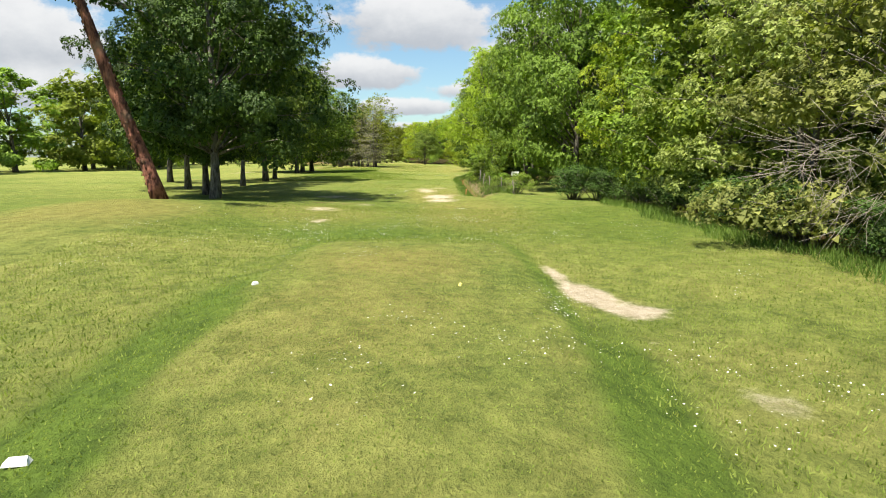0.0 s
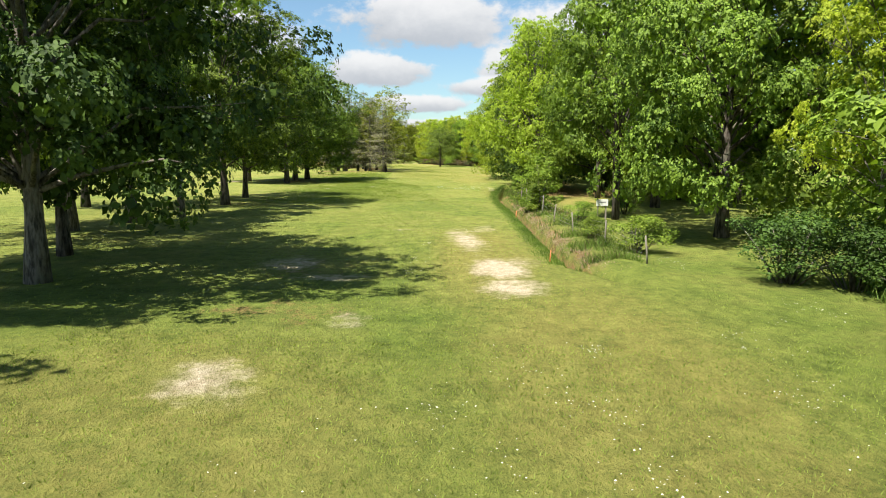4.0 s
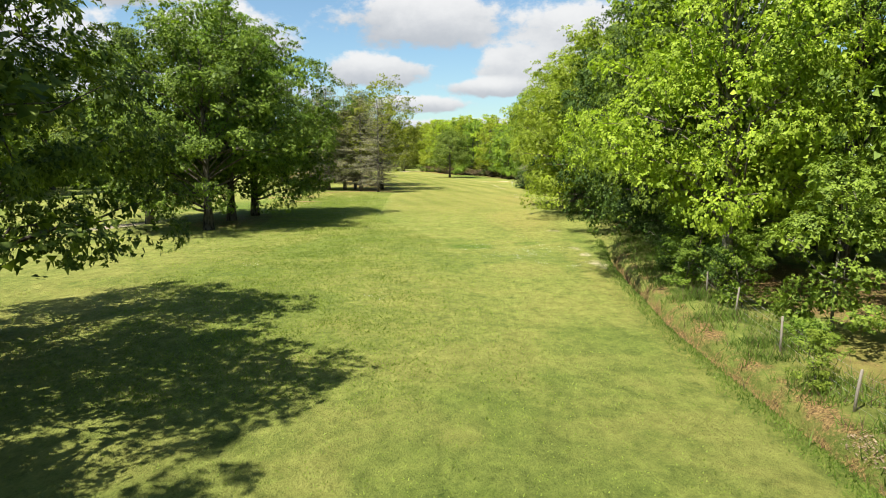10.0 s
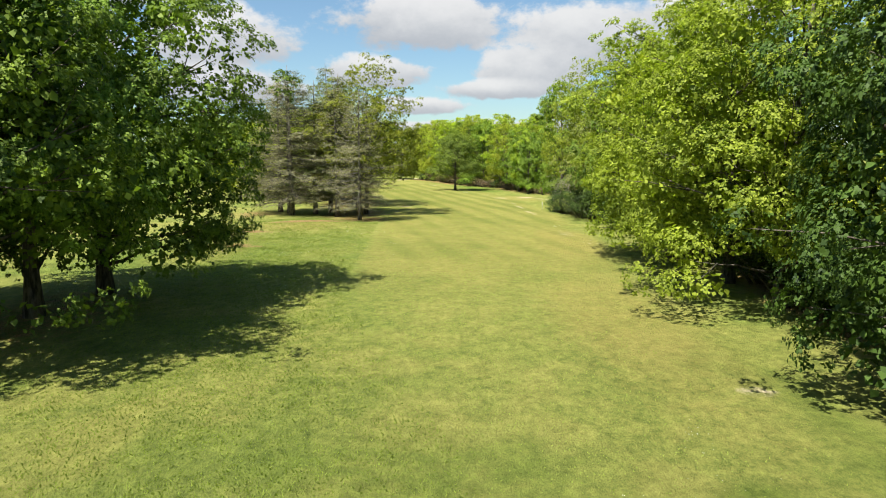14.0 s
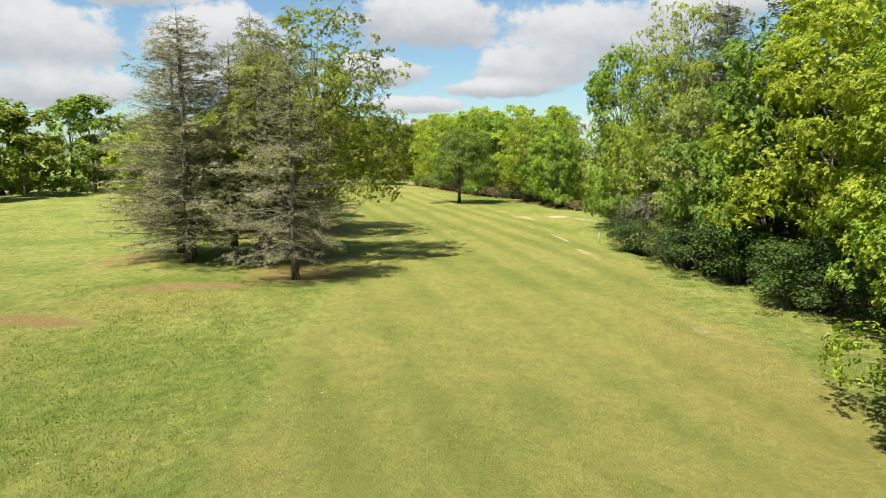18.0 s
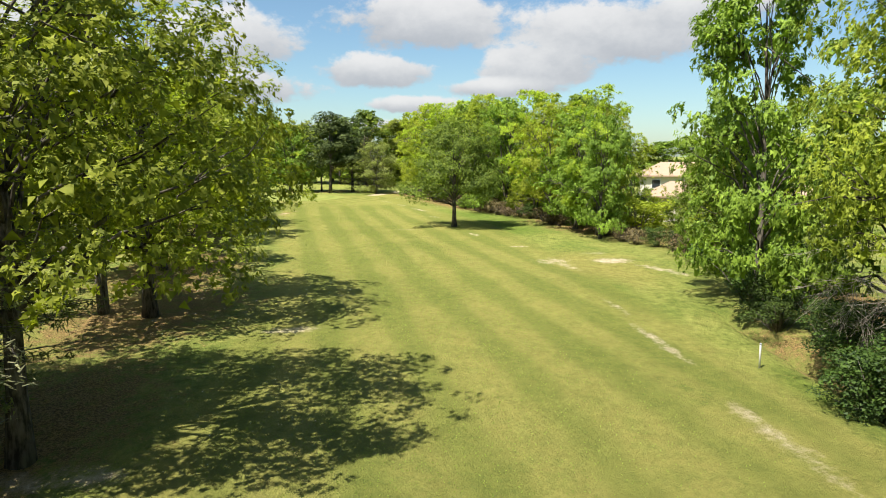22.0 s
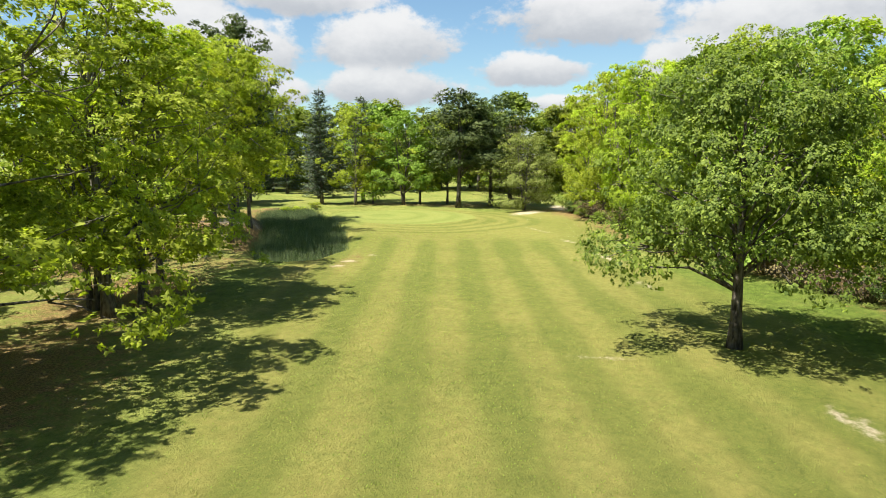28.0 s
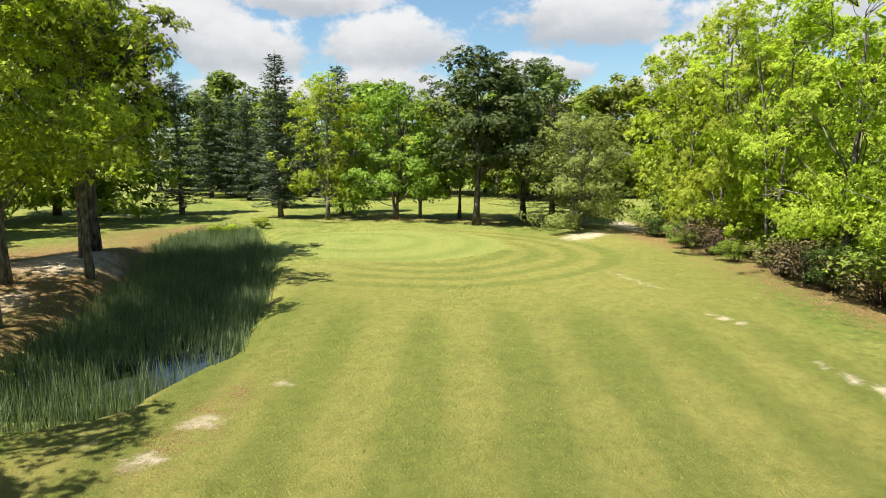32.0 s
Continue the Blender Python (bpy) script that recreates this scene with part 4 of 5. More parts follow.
LEFT = [  # kind, x, y, height, spread, turn
    ("darktall", -11.3, 33.0, 14.8, 5.4, 20), ("darktall", -17.0, 44.2, 14.2, 4.5, 250), ("darkmid", -13.4, 37.6, 13.6, 4.2, 140), ("dark2", -23.0, 56.0, 13.0, 5.0, 300), ("airy", -15.4, 51.2, 14.5, 3.8, 30), ("darkmid", -15.4, 58.0, 13.8, 5.5, 210),
    ("darkmid", -16.4, 64.8, 12.6, 4.2, 15), ("darknear", -24.6, 92.4, 13.0, 5.0, 320), ("darknear", -19.6, 89.6, 14.2, 5.8, 100), ("darknear", -20.0, 95.2, 14.8, 5.9, 10), ("darknear", -19.4, 98.8, 14.4, 6.0, 250),
    ("grey", -13.2, 129.3, 11.2, 2.6, 0), ("grey", -20.4, 134.8, 13.8, 4.0, 60), ("grey", -21.0, 136.6, 13.6, 3.8, 140), ("olive", -16.4, 136.4, 13.4, 3.6, 230), ("olive", -17.4, 138.6, 14.6, 3.4, 20), ("olive", -18.6, 137.0, 12.8, 3.6, 300), ("grey", -16.0, 134.2, 12.2, 3.2, 110), ("grey", -22.4, 138.4, 12.8, 3.4, 200),
    ("limetall", -13.6, 136.9, 14.8, 5.2, 40), ("limetall", -16.6, 149.3, 13.6, 5.8, 150), ("lime2", -18.6, 149.6, 12.5, 4.4, 260), ("lime", -23.2, 156.0, 12.0, 4.8, 20), ("lime", -20.8, 160.0, 11.6, 4.4, 230),
    ("lime2", -24.3, 166.6, 11.8, 4.4, 95), ("lime", -24.6, 172.4, 12.6, 5.3, 310), ("lime2", -28.0, 174.0, 12.0, 4.6, 170), ("lime", -26.8, 169.6, 11.8, 4.2, 55), ("lime", -26.7, 180.6, 13.0, 5.4, 200), ("lime2", -28.0, 181.2, 12.0, 4.2, 15), ("lime", -26.8, 182.6, 11.6, 4.4, 120),
    ("limehigh", -29.6, 187.4, 11.4, 4.4, 280), ("lime", -38.6, 188.4, 12.0, 5.0, 40), ("limehigh", -33.4, 195.2, 13.4, 4.2, 330), ("limehigh", -36.8, 203.2, 14.0, 4.6, 280), ("limehigh", -33.2, 199.4, 13.4, 4.2, 65), ("limehigh", -35.4, 205.8, 13.2, 4.0, 215), ("limehigh", -37.8, 208.0, 12.6, 4.0, 145), ("pine", -39.6, 210.6, 17.0, 4.4, 100), ("pine", -43.0, 207.0, 14.5, 4.2, 200), ("limefar", -36.0, 175.0, 9.0, 4, 100), ("limefar", -39, 181, 9.0, 4, 130), ("limefar", -33.5, 163, 9, 4, 50), ("limefar", -32.0, 156, 9, 4, 310)]
END = [("fir", -52.8, 235.6, 13.0, 3.0, 0), ("fir", -42.9, 235.6, 14.2, 2.8, 90), ("lime", -38.3, 235.2, 12.6, 4.0, 30), ("fir", -39.5, 241.0, 13.8, 2.8, 60), ("lime2", -36.6, 236.8, 10.0, 3.0, 120), ("mid2", -32.4, 235.8, 11.4, 4.2, 210), ("lime2", -30.8, 237.4, 9.5, 3.2, 75), ("pine", -25.2, 233.6, 13.6, 4.6, 10), ("pine", -22.0, 237.4, 13.2, 4.2, 130),
       ("dark2", -27.6, 238.5, 9.0, 3.4, 20), ("grey", -19.6, 236.6, 9.6, 4.0, 80), ("willow", -17.4, 232.0, 9.0, 3.6, 160), ("fir", -64.0, 257.0, 13.5, 3.2, 20), ("fir", -61.6, 258.0, 13.0, 3.0, 140), ("fir", -57.0, 254.0, 12.5, 3.0, 240), ("fir", -53.0, 262.0, 13.0, 3.2, 300), ("fir", -48, 246, 12, 2.8, 40)]
RIGHT = [
    ("willow", 11.6, 9.0, 9.5, 4.4, 10), ("willow", 11.2, 15.0, 10.0, 4.4, 80), ("willow", 11.4, 20.5, 10.5, 4.6, 200), ("mid", 10.8, 25.5, 11.5, 4.4, 30), ("mid2", 11.0, 31.0, 12.0, 4.6, 140), ("limehigh", 9.4, 34.6, 8.6, 2.2, 60), ("darknear", 8.6, 42.4, 14.4, 4.6, 90), ("gardenoak", 6.2, 48.8, 14.8, 3.3, 220), ("mid2", 12.6, 44.0, 13.0, 5.0, 260), ("willow", 15.5, 12.0, 11.0, 5.0, 300), ("midfar", 16.0, 22.0, 13.0, 5.5, 250), ("midfar", 16.5, 32.0, 13.0, 5.5, 120),
    ("clear", 10.4, 56.5, 15.0, 5.2, 10), ("midfar", 13.0, 80.0, 13.0, 4.6, 30), ("midfar", 17.0, 72.0, 13.0, 5.2, 200), ("midfar", 16.5, 64.0, 12.0, 4.8, 100), ("dark", 14.0, 63.5, 13.0, 5.0, 60), ("dark2", 9.0, 65.6, 11.0, 3.4, 170), ("limenear", 5.4, 71.4, 14.2, 4.7, 80), ("mid", 11.0, 74.0, 15.2, 5.0, 130), ("shadenear", 7.4, 84.8, 14.6, 5.4, 330), ("shadenear", 8.6, 91.4, 14.8, 4.8, 45), ("oaknear", 7.0, 97.0, 14.4, 5.2, 190), ("oaknear", 7.0, 102.0, 14.6, 5.0, 290), ("oaknear", 7.0, 109.0, 14.0, 5.4, 110), ("mid2", 11.0, 116.0, 13.4, 5.0, 20),
    ("limed", 11.4, 122.0, 14.2, 4.8, 240), ("limed", 10.8, 127.5, 14.0, 4.6, 65), ("dark", 10.2, 132.0, 13.2, 4.2, 10), ("willow", 8.8, 136.5, 10.5, 3.4, 150), ("grey", 10.8, 139.5, 15.5, 3.2, 200), ("fir", 12.4, 143.0, 16.0, 3.2, 40), ("fir", 12.0, 134.0, 16.4, 3.0, 130), ("limetall", 8.6, 140.4, 15.8, 4.0, 75), ("mid", 10.6, 146.0, 14.0, 3.6, 280), ("mid", 7.6, 150.5, 15.0, 3.4, 30), ("mid", 9.4, 156.2, 9.6, 3.2, 350), ("mid", 10.6, 161.0, 7.0, 2.6, 20), ("lime", 10.0, 178.6, 8.4, 2.2, 130), ("lime2", 13.4, 168.5, 8.0, 2.6, 100), ("mid", 6.6, 174.4, 10.0, 2.5, 200), ("lime", 12.6, 162.0, 9.0, 2.8, 30), ("lime", 8.6, 181.0, 11.0, 2.6, 60), ("mid2", 8.6, 187.0, 12.0, 3.2, 10),
    ("lime2", 6.8, 176.6, 12.0, 3.2, 60), ("mid", 5.8, 180.2, 11.0, 3.4, 210), ("lime", 4.2, 184.4, 11.4, 3.8, 140), ("lime2", 3.4, 189.0, 12.6, 3.8, 20), ("limefar", 5.6, 193.0, 13.0, 4.4, 90), ("mid2", 1.0, 195.6, 12.6, 4.0, 220), ("lime", -0.8, 201.0, 13.6, 4.2, 330), ("mid", -2.4, 206.0, 13.4, 4.2, 45), ("lime2", -3.6, 210.4, 13.0, 4.0, 130), ("lime", -5.4, 214.5, 13.8, 4.2, 260), ("lime2", -7.4, 219.2, 13.8, 4.0, 10), ("lime", -8.8, 224.0, 14.2, 4.2, 170), ("lime2", -10.4, 229.0, 13.4, 3.8, 300), ("limefar", -11.0, 234.5, 13.0, 4.0, 80), ("limefar", -4.0, 222.0, 14.8, 4.8, 200), ("limefar", 0.5, 212.0, 14.8, 4.8, 20), ("limefar", 3.4, 203.0, 14.4, 4.8, 250), ("limefar", -7.0, 230.0, 14.6, 4.6, 60)]
for kind, x, y, H, R, turn in LEFT + END + RIGHT:
    plant(kind, x, y, H, R, turn)
plant("darknear", 6.2, 78.0, 14.4, 4.6, 250)
plant("lone", -4.6, 181.9, 9.6, 4.2, 75, label="lone spreading oak standing on the fairway", group="trees along the fairway")

# undergrowth along the edges of the woods
rng = np.random.default_rng(5)
EDGE = [(9.4, 8), (9.2, 14), (9.4, 20), (9.2, 26), (8.4, 31), (6.4, 34.5)]
EDGE2 = [(6.4, 80), (6.8, 88), (7.6, 96), (8.4, 104), (8.8, 112), (9.0, 122), (7.8, 128), (6.2, 134), (6.2, 140), (7.2, 148), (9.0, 156)]
EDGE3 = [(10.4, 160), (9.6, 168), (7.4, 174), (5.4, 181), (2.8, 187), (-0.6, 194), (-3.4, 202), (-5.4, 209), (-8.2, 217), (-11.4, 226), (-13.0, 232)]


def edge_bushes(line, spacing, kinds, size):
    for (ax, ay), (bx, by) in zip(line, line[1:]):
        n = max(1, int(math.hypot(bx - ax, by - ay) / spacing))
        for i in range(n):
            f = (i + rng.random()) / n
            k = kinds[rng.integers(len(kinds))]
            s = size * (0.7 + 0.7 * rng.random())
            plant(k, ax + (bx - ax) * f + rng.normal() * 0.4 + 0.5, ay + (by - ay) * f, s * 1.3, s, float(rng.random() * 360), category="bush", group="bushes along the wood's edge")


edge_bushes(EDGE, 1.2, ["hedge"], 1.0)
edge_bushes([(4.8, 71), (5.2, 76), (6.0, 80)], 1.3, ["hedge"], 1.2)
edge_bushes(EDGE2, 1.8, ["hedge"], 1.6)
edge_bushes(EDGE3, 1.9, ["bush", "drybush", "hedge", "drybush"], 1.05)
edge_bushes([(x + 2.6, y + 1.0) for x, y in EDGE3[2:]], 2.6, ["limebush", "bush"], 2.2)

# woods that close the view
far_rows = []
for i in range(38):
    far_rows.append((-62 - 9 * (i % 2) - 8 * math.sin(i * 0.29), 25 + 5.6 * i, 13 + 3 * rng.random()))
for i in range(30):
    far_rows.append((-80 + 3.6 * i, 268 + 7 * (i % 2) + 5 * math.sin(i * 1.1), 13 + 3 * rng.random()))
for i in range(12):
    far_rows.append((34 + 5.0 * i, 262 - 4 * (i % 2), 9 + 2 * rng.random()))
for i in range(17):
    far_rows.append((20 + 4 * math.sin(i * 1.7), 8 + 8.8 * i, 13 + 3 * rng.random()))
for i in range(2, 9):
    far_rows.append((22 - 3.6 * i, 212 + 7.0 * i, 14 + 2 * rng.random()))
for x, y, H, R in ((20.5, 178.0, 5.0, 3.0), (23.5, 192.0, 5.0, 3.2), (24.0, 176.0, 6.0, 3.6), (16.5, 169.5, 5.5, 2.8), (28.0, 199.0, 5.0, 3.6), (13.0, 172.0, 7.0, 1.7), (14.0, 178.6, 3.8, 2.0), (17.8, 180.5, 4.6, 2.4), (12.4, 184.0, 4.0, 1.6), (17.0, 178.5, 6.6, 2.3), (19.5, 186.0, 6.8, 2.6)):
    plant("mid", x, y, H, R, x * 40 % 360, sink=0.4, label="leafy hedge tree standing before the houses", group="hedge trees before the houses")
for x, y, H in far_rows:
    if 156 < y < 176 and x > 10:
        continue
    close = x > 10 and y < 160
    pick = rng.random() < 0.6
    plant(("limefar" if pick else "midfar") if close else ("far" if pick else "far2"), x, y, H, 6.4, float(rng.random() * 360), sink=0.3, group="distant woods")


# ---- the leaning pine beside the tee ----
def leaning_pine():
    root = new("pine_tree")
    r = np.random.default_rng(17)
    stem = Shape()
    foot = Vector((-11.0, 25.7, stand(-11.0, 25.7) - 0.15))
    tilt = Vector((-0.352, 0.02, 1.0))
    path, radii = [], []
    for i in range(15):
        z = 13.5 * i / 14
        path.append(foot + tilt * z + Vector((0.05 * math.sin(i * 1.1), 0.05 * math.sin(i * 0.8), 0)))
        radii.append((0.35 if i == 0 else 0.27) * (1 - 0.045 * i))
    stem.tube(path, radii, 12, 0.05)
    hubs = np.array([np.array(path[-1]) + np.array([r.normal() * 1.9, r.normal() * 1.9, r.normal() * 1.1 - 0.4]) for _ in range(34)])
    for h in hubs:
        base = np.array(path[r.integers(10, 14)])
        stem.tube([base, (base + h) / 2 + np.array([0, 0, 0.25]), h], [0.06, 0.04, 0.01], 4)
    piece("trunk", stem.mesh("trunk", BARK_PINE), root)
    piece("crown", leaves_mesh("crown", *puff_leaves(r, hubs, np.full(len(hubs), 0.9), 6000, 0.22), LEAF_PINE), root)
    # thick scales of bark
    n = 900
    t, a = r.random(n) ** 0.8 * 0.75, r.random(n) * 6.283
    z = t * 13.5
    rad = 0.275 * (1 - 0.63 * t) + 0.012
    axis = np.array(foot)[None] + np.array(tilt)[None] * z[:, None]
    out = np.column_stack([np.cos(a), np.sin(a), 0.1 * np.ones(n)])
    size = 0.10 + 0.10 * r.random(n)
    tagged(piece("flaking_bark", leaves_mesh("flaking_bark", axis + out * rad[:, None], np.tile(np.array(tilt), (n, 1)) + r.normal(size=(n, 3)) * 0.15, out, size, size * 0.7, BARK_PINE, 0.1), root), "flaking reddish bark scales on trunk", kind="stuff")
    tagged(root, "leaning pine with flaking red-brown bark beside the tee", "tree", "trees along the fairway")


leaning_pine()

plant("airy", -16.6, 48.0, 13.0, 3.6, 200, tip=-9, label="slim tree leaning outward with a thin airy crown")
plant("airy", -16.4, 48.4, 13.0, 3.4, 20, tip=-4, label="slim tree with pale bark beside a leaning one")

WHITE = plain_material("white paint", (0.62, 0.62, 0.58), (0.82, 0.82, 0.79), 0.5, 12)
WOOD = plain_material("grey weathered wood", (0.15, 0.13, 0.105), (0.37, 0.33, 0.27), 0.85, 22, 0.5)
WIRE = plain_material("galvanised wire", (0.20, 0.20, 0.20), (0.36, 0.36, 0.35), 0.45, 30)
ORANGE = plain_material("orange paint", (0.55, 0.16, 0.06), (0.66, 0.22, 0.08), 0.5)
YELLOW = plain_material("yellow plastic", (0.62, 0.55, 0.12), (0.78, 0.70, 0.22), 0.45)
PLASTER = plain_material("cream render", (0.56, 0.50, 0.42), (0.72, 0.66, 0.57), 0.9, 3)
ROOFTILE = plain_material("clay roof tiles", (0.26, 0.175, 0.12), (0.42, 0.31, 0.22), 0.85, 14, 0.5)
DARKGLASS = plain_material("window glass", (0.02, 0.025, 0.03), (0.05, 0.055, 0.06), 0.12, 2, 0.0)
FLOWER = plain_material("daisy petals", (0.66, 0.66, 0.56), (0.86, 0.86, 0.78), 0.7)


# ---- tee ----
def tee_marker(x, y, turn, mat, label, size=1.0, flat=1.0):
    """A low wedge-shaped plate that marks the tee."""
    s = Shape()
    z = stand(x, y)
    v = [(-0.10, -0.055, -0.02), (0.10, -0.055, -0.02), (0.10, 0.055, -0.02), (-0.10, 0.055, -0.02), (-0.085, -0.04, 0.055), (0.085, -0.04, 0.055), (0.07, 0.04, 0.075), (-0.07, 0.04, 0.075)]
    s.add(v, [(3, 2, 1, 0), (4, 5, 6, 7), (0, 1, 5, 4), (1, 2, 6, 5), (2, 3, 7, 6), (3, 0, 4, 7)])
    root = new("tee_marker")
    root.matrix_world = pose(x, y, z + 0.01, 0, 0, turn) @ Matrix.Diagonal((size, size, size * flat, 1))
    piece("plate", s.mesh("plate", mat, False), root)
    spike = Shape()
    spike.tube([(0, 0, -0.12), (0, 0, 0.0)], [0.006, 0.01], 6)
    piece("spike", spike.mesh("spike", WIRE), root)
    return tagged(root, label, "tee marker", "tee markers")


tee_marker(-2.72, 3.98, 12, WHITE, "white painted wooden tee marker on the grass", 0.8, 0.5)
tee_marker(-2.9, 10.05, 40, WHITE, "small white tee marker standing on the grass", 0.5)
tee_marker(0.3, 10.2, 70, YELLOW, "small yellow tee marker lying in grass", 0.45)


# ---- white boundary stake ----
def boundary_stake(x, y, tall=0.72):
    root = new("boundary_stake")
    root.matrix_world = pose(x, y, stand(x, y), 1.5, -2, 10)
    s = Shape()
    s.tube([(0, 0, -0.15), (0, 0, tall - 0.03), (0, 0, tall)], [0.03, 0.03, 0.022], 8)
    piece("post", s.mesh("post", WHITE), root)
    c = Shape()
    c.tube([(0, 0, tall), (0, 0, tall + 0.05)], [0.034, 0.03], 8)
    piece("cap", c.mesh("cap", WIRE), root, "dark top cap")
    return tagged(root, "white boundary stake with a dark top beside the ditch", "stake")


boundary_stake(4.45, 143.2)


# ---- fence along the garden ----
def fence_x(y):
    return float(np.interp(y, [36, 44, 47.4, 52, 60, 66, 74], [4.0, 3.0, 2.85, 2.9, 2.9, 3.6, 4.8]))


def garden_fence():
    root = new("wire_fence")
    r = np.random.default_rng(8)
    tops = []
    for i in range(12):
        y = 36.0 + 3.4 * i
        x = fence_x(y)
        z = stand(x, y)
        s = Shape()
        dx, dy, tall = r.normal() * 0.07, r.normal() * 0.07, 0.72 + r.random() * 0.25
        s.tube([(x, y, z - 0.3), (x + dx * 0.5, y + dy * 0.5, z + tall * 0.5), (x + dx, y + dy, z + tall), (x + dx, y + dy, z + tall + 0.02)], [0.028, 0.027, 0.025, 0.015], 7, 0.08)
        piece("post", s.mesh("post", WOOD), root)
        tops.append((Vector((x, y, z)), Vector((x + dx, y + dy, z + tall))))
    for k in range(5):
        f = 0.15 + 0.19 * k
        for (a, b), (c, d) in zip(tops, tops[1:]):
            p, q = a.lerp(b, f), c.lerp(d, f)
            s = Shape()
            s.tube([p, (p + q) / 2 - Vector((0, 0, 0.03)), q], [0.0018] * 3, 3)
            piece("wire", s.mesh("wire", WIRE), root)
    tagged(root, "sagging wire fence with grey wooden posts above the ditch", "fence")


garden_fence()


def survey_peg(x, y):
    root = new("survey_peg")
    root.matrix_world = pose(x, y, stand(x, y), 4, 3, 0)
    s = Shape()
    s.tube([(0, 0, -0.1), (0, 0, 0.34)], [0.018, 0.016], 6)
    piece("rod", s.mesh("rod", ORANGE), root)
    tagged(root, "thin orange peg at the edge of the ditch", "peg")


survey_peg(1.6, 49.6)
survey_peg(1.35, 36.6)


# ---- sign board in the garden ----
def garden_sign():
    x, y = 5.3, 47.6
    root = new("sign_board")
    root.matrix_world = pose(x, y, stand(x, y), 0, 0, 8)
    s = Shape()
    s.box(-0.27, -0.018, 0.72, 0.27, 0.018, 1.02)
    piece("panel", s.mesh("panel", WHITE, False), root)
    for k in (-0.19, 0.19):
        p = Shape()
        p.box(k - 0.028, 0.019, -0.3, k + 0.028, 0.075, 1.0)
        piece("post", p.mesh("post", WOOD, False), root)
    b = Shape()
    b.box(-0.18, -0.023, 0.86, 0.16, -0.0185, 0.91)
    piece("lettering_bar", b.mesh("lettering_bar", WIRE, False), root, "grey bar of unreadable lettering")
    tagged(root, "small white sign board on two wooden posts on the lawn", "sign")


garden_sign()

# ---- saplings and bushes beside the ditch ----
for x, y, H, R, turn in ((3.1, 51.7, 2.9, 1.15, 130), (2.8, 51.2, 1.9, 0.9, 20), (3.4, 58.3, 1.6, 0.6, 10), (5.0, 64.2, 4.6, 1.5, 80), (4.6, 68.2, 2.4, 0.9, 150), (3.6, 70.5, 1.8, 0.8, 20), (2.9, 61.0, 1.2, 0.5, 200), (5.2, 74.0, 3.6, 1.5, 310)):
    plant("sapling", x, y, H, R, turn, category="sapling", group="saplings by the ditch")
for x, y, H, R in ((3.4, 41.0, 0.8, 0.6), (4.3, 38.6, 1.2, 0.9), (4.2, 47.6, 0.9, 0.7), (3.4, 54.6, 0.7, 0.6), (3.5, 59.0, 0.8, 0.6), (4.0, 63.8, 0.7, 0.6), (7.6, 52.5, 1.3, 1.0), (9.4, 60.0, 1.4, 1.2)):
    plant("bush", x, y, H, R, x * 70 % 360, label="low bramble bush on the ditch bank", category="bush", group="brambles on the ditch bank")


# ---- dead twigs hanging from the willows ----
def dead_branch(x, y, z, seed, reach):
    r = np.random.default_rng(seed)
    root = new("dead_branch")
    s = Shape()
    for _ in range(34):
        d = np.array([-0.7 + r.normal() * 0.35, -0.35 + r.normal() * 0.5, -0.25 + r.normal() * 0.35])
        p = np.array([x, y, z]) + r.normal(size=3) * 0.5
        q = p + d * reach * (0.5 + r.random())
        s.tube([p, (p + q) / 2 + r.normal(size=3) * 0.12, q], [0.008, 0.005, 0.002], 3)
        for _ in range(6):
            f = 0.4 + 0.6 * r.random()
            a = p + (q - p) * f
            s.tube([a, a + d * 0.5 + r.normal(size=3) * 0.25], [0.005, 0.002], 3)
    piece("twig", s.mesh("twig", plain_material("dead wood", (0.18, 0.15, 0.12), (0.38, 0.33, 0.27), 0.9, 10)), root)
    tagged(root, "bare grey dead branch hanging at the wood's edge", "branch", "dead branches")


for i, (x, y, z) in enumerate(((8.3, 13.2, 2.2), (6.9, 139.5, 3.2), (6.6, 142.2, 2.6))):
    dead_branch(x, y, z, 40 + i, 0.8)


# ---- pond with rushes ----
def water_material():
    m, w = material("pond water")
    at = w.n("NewGeometry").outputs["Position"]
    p, _ = finish(w, (0.018, 0.024, 0.016), 0.06, w.noise(at, 3.0, 2.0), 0.05, 0.02, 0.5)
    return m


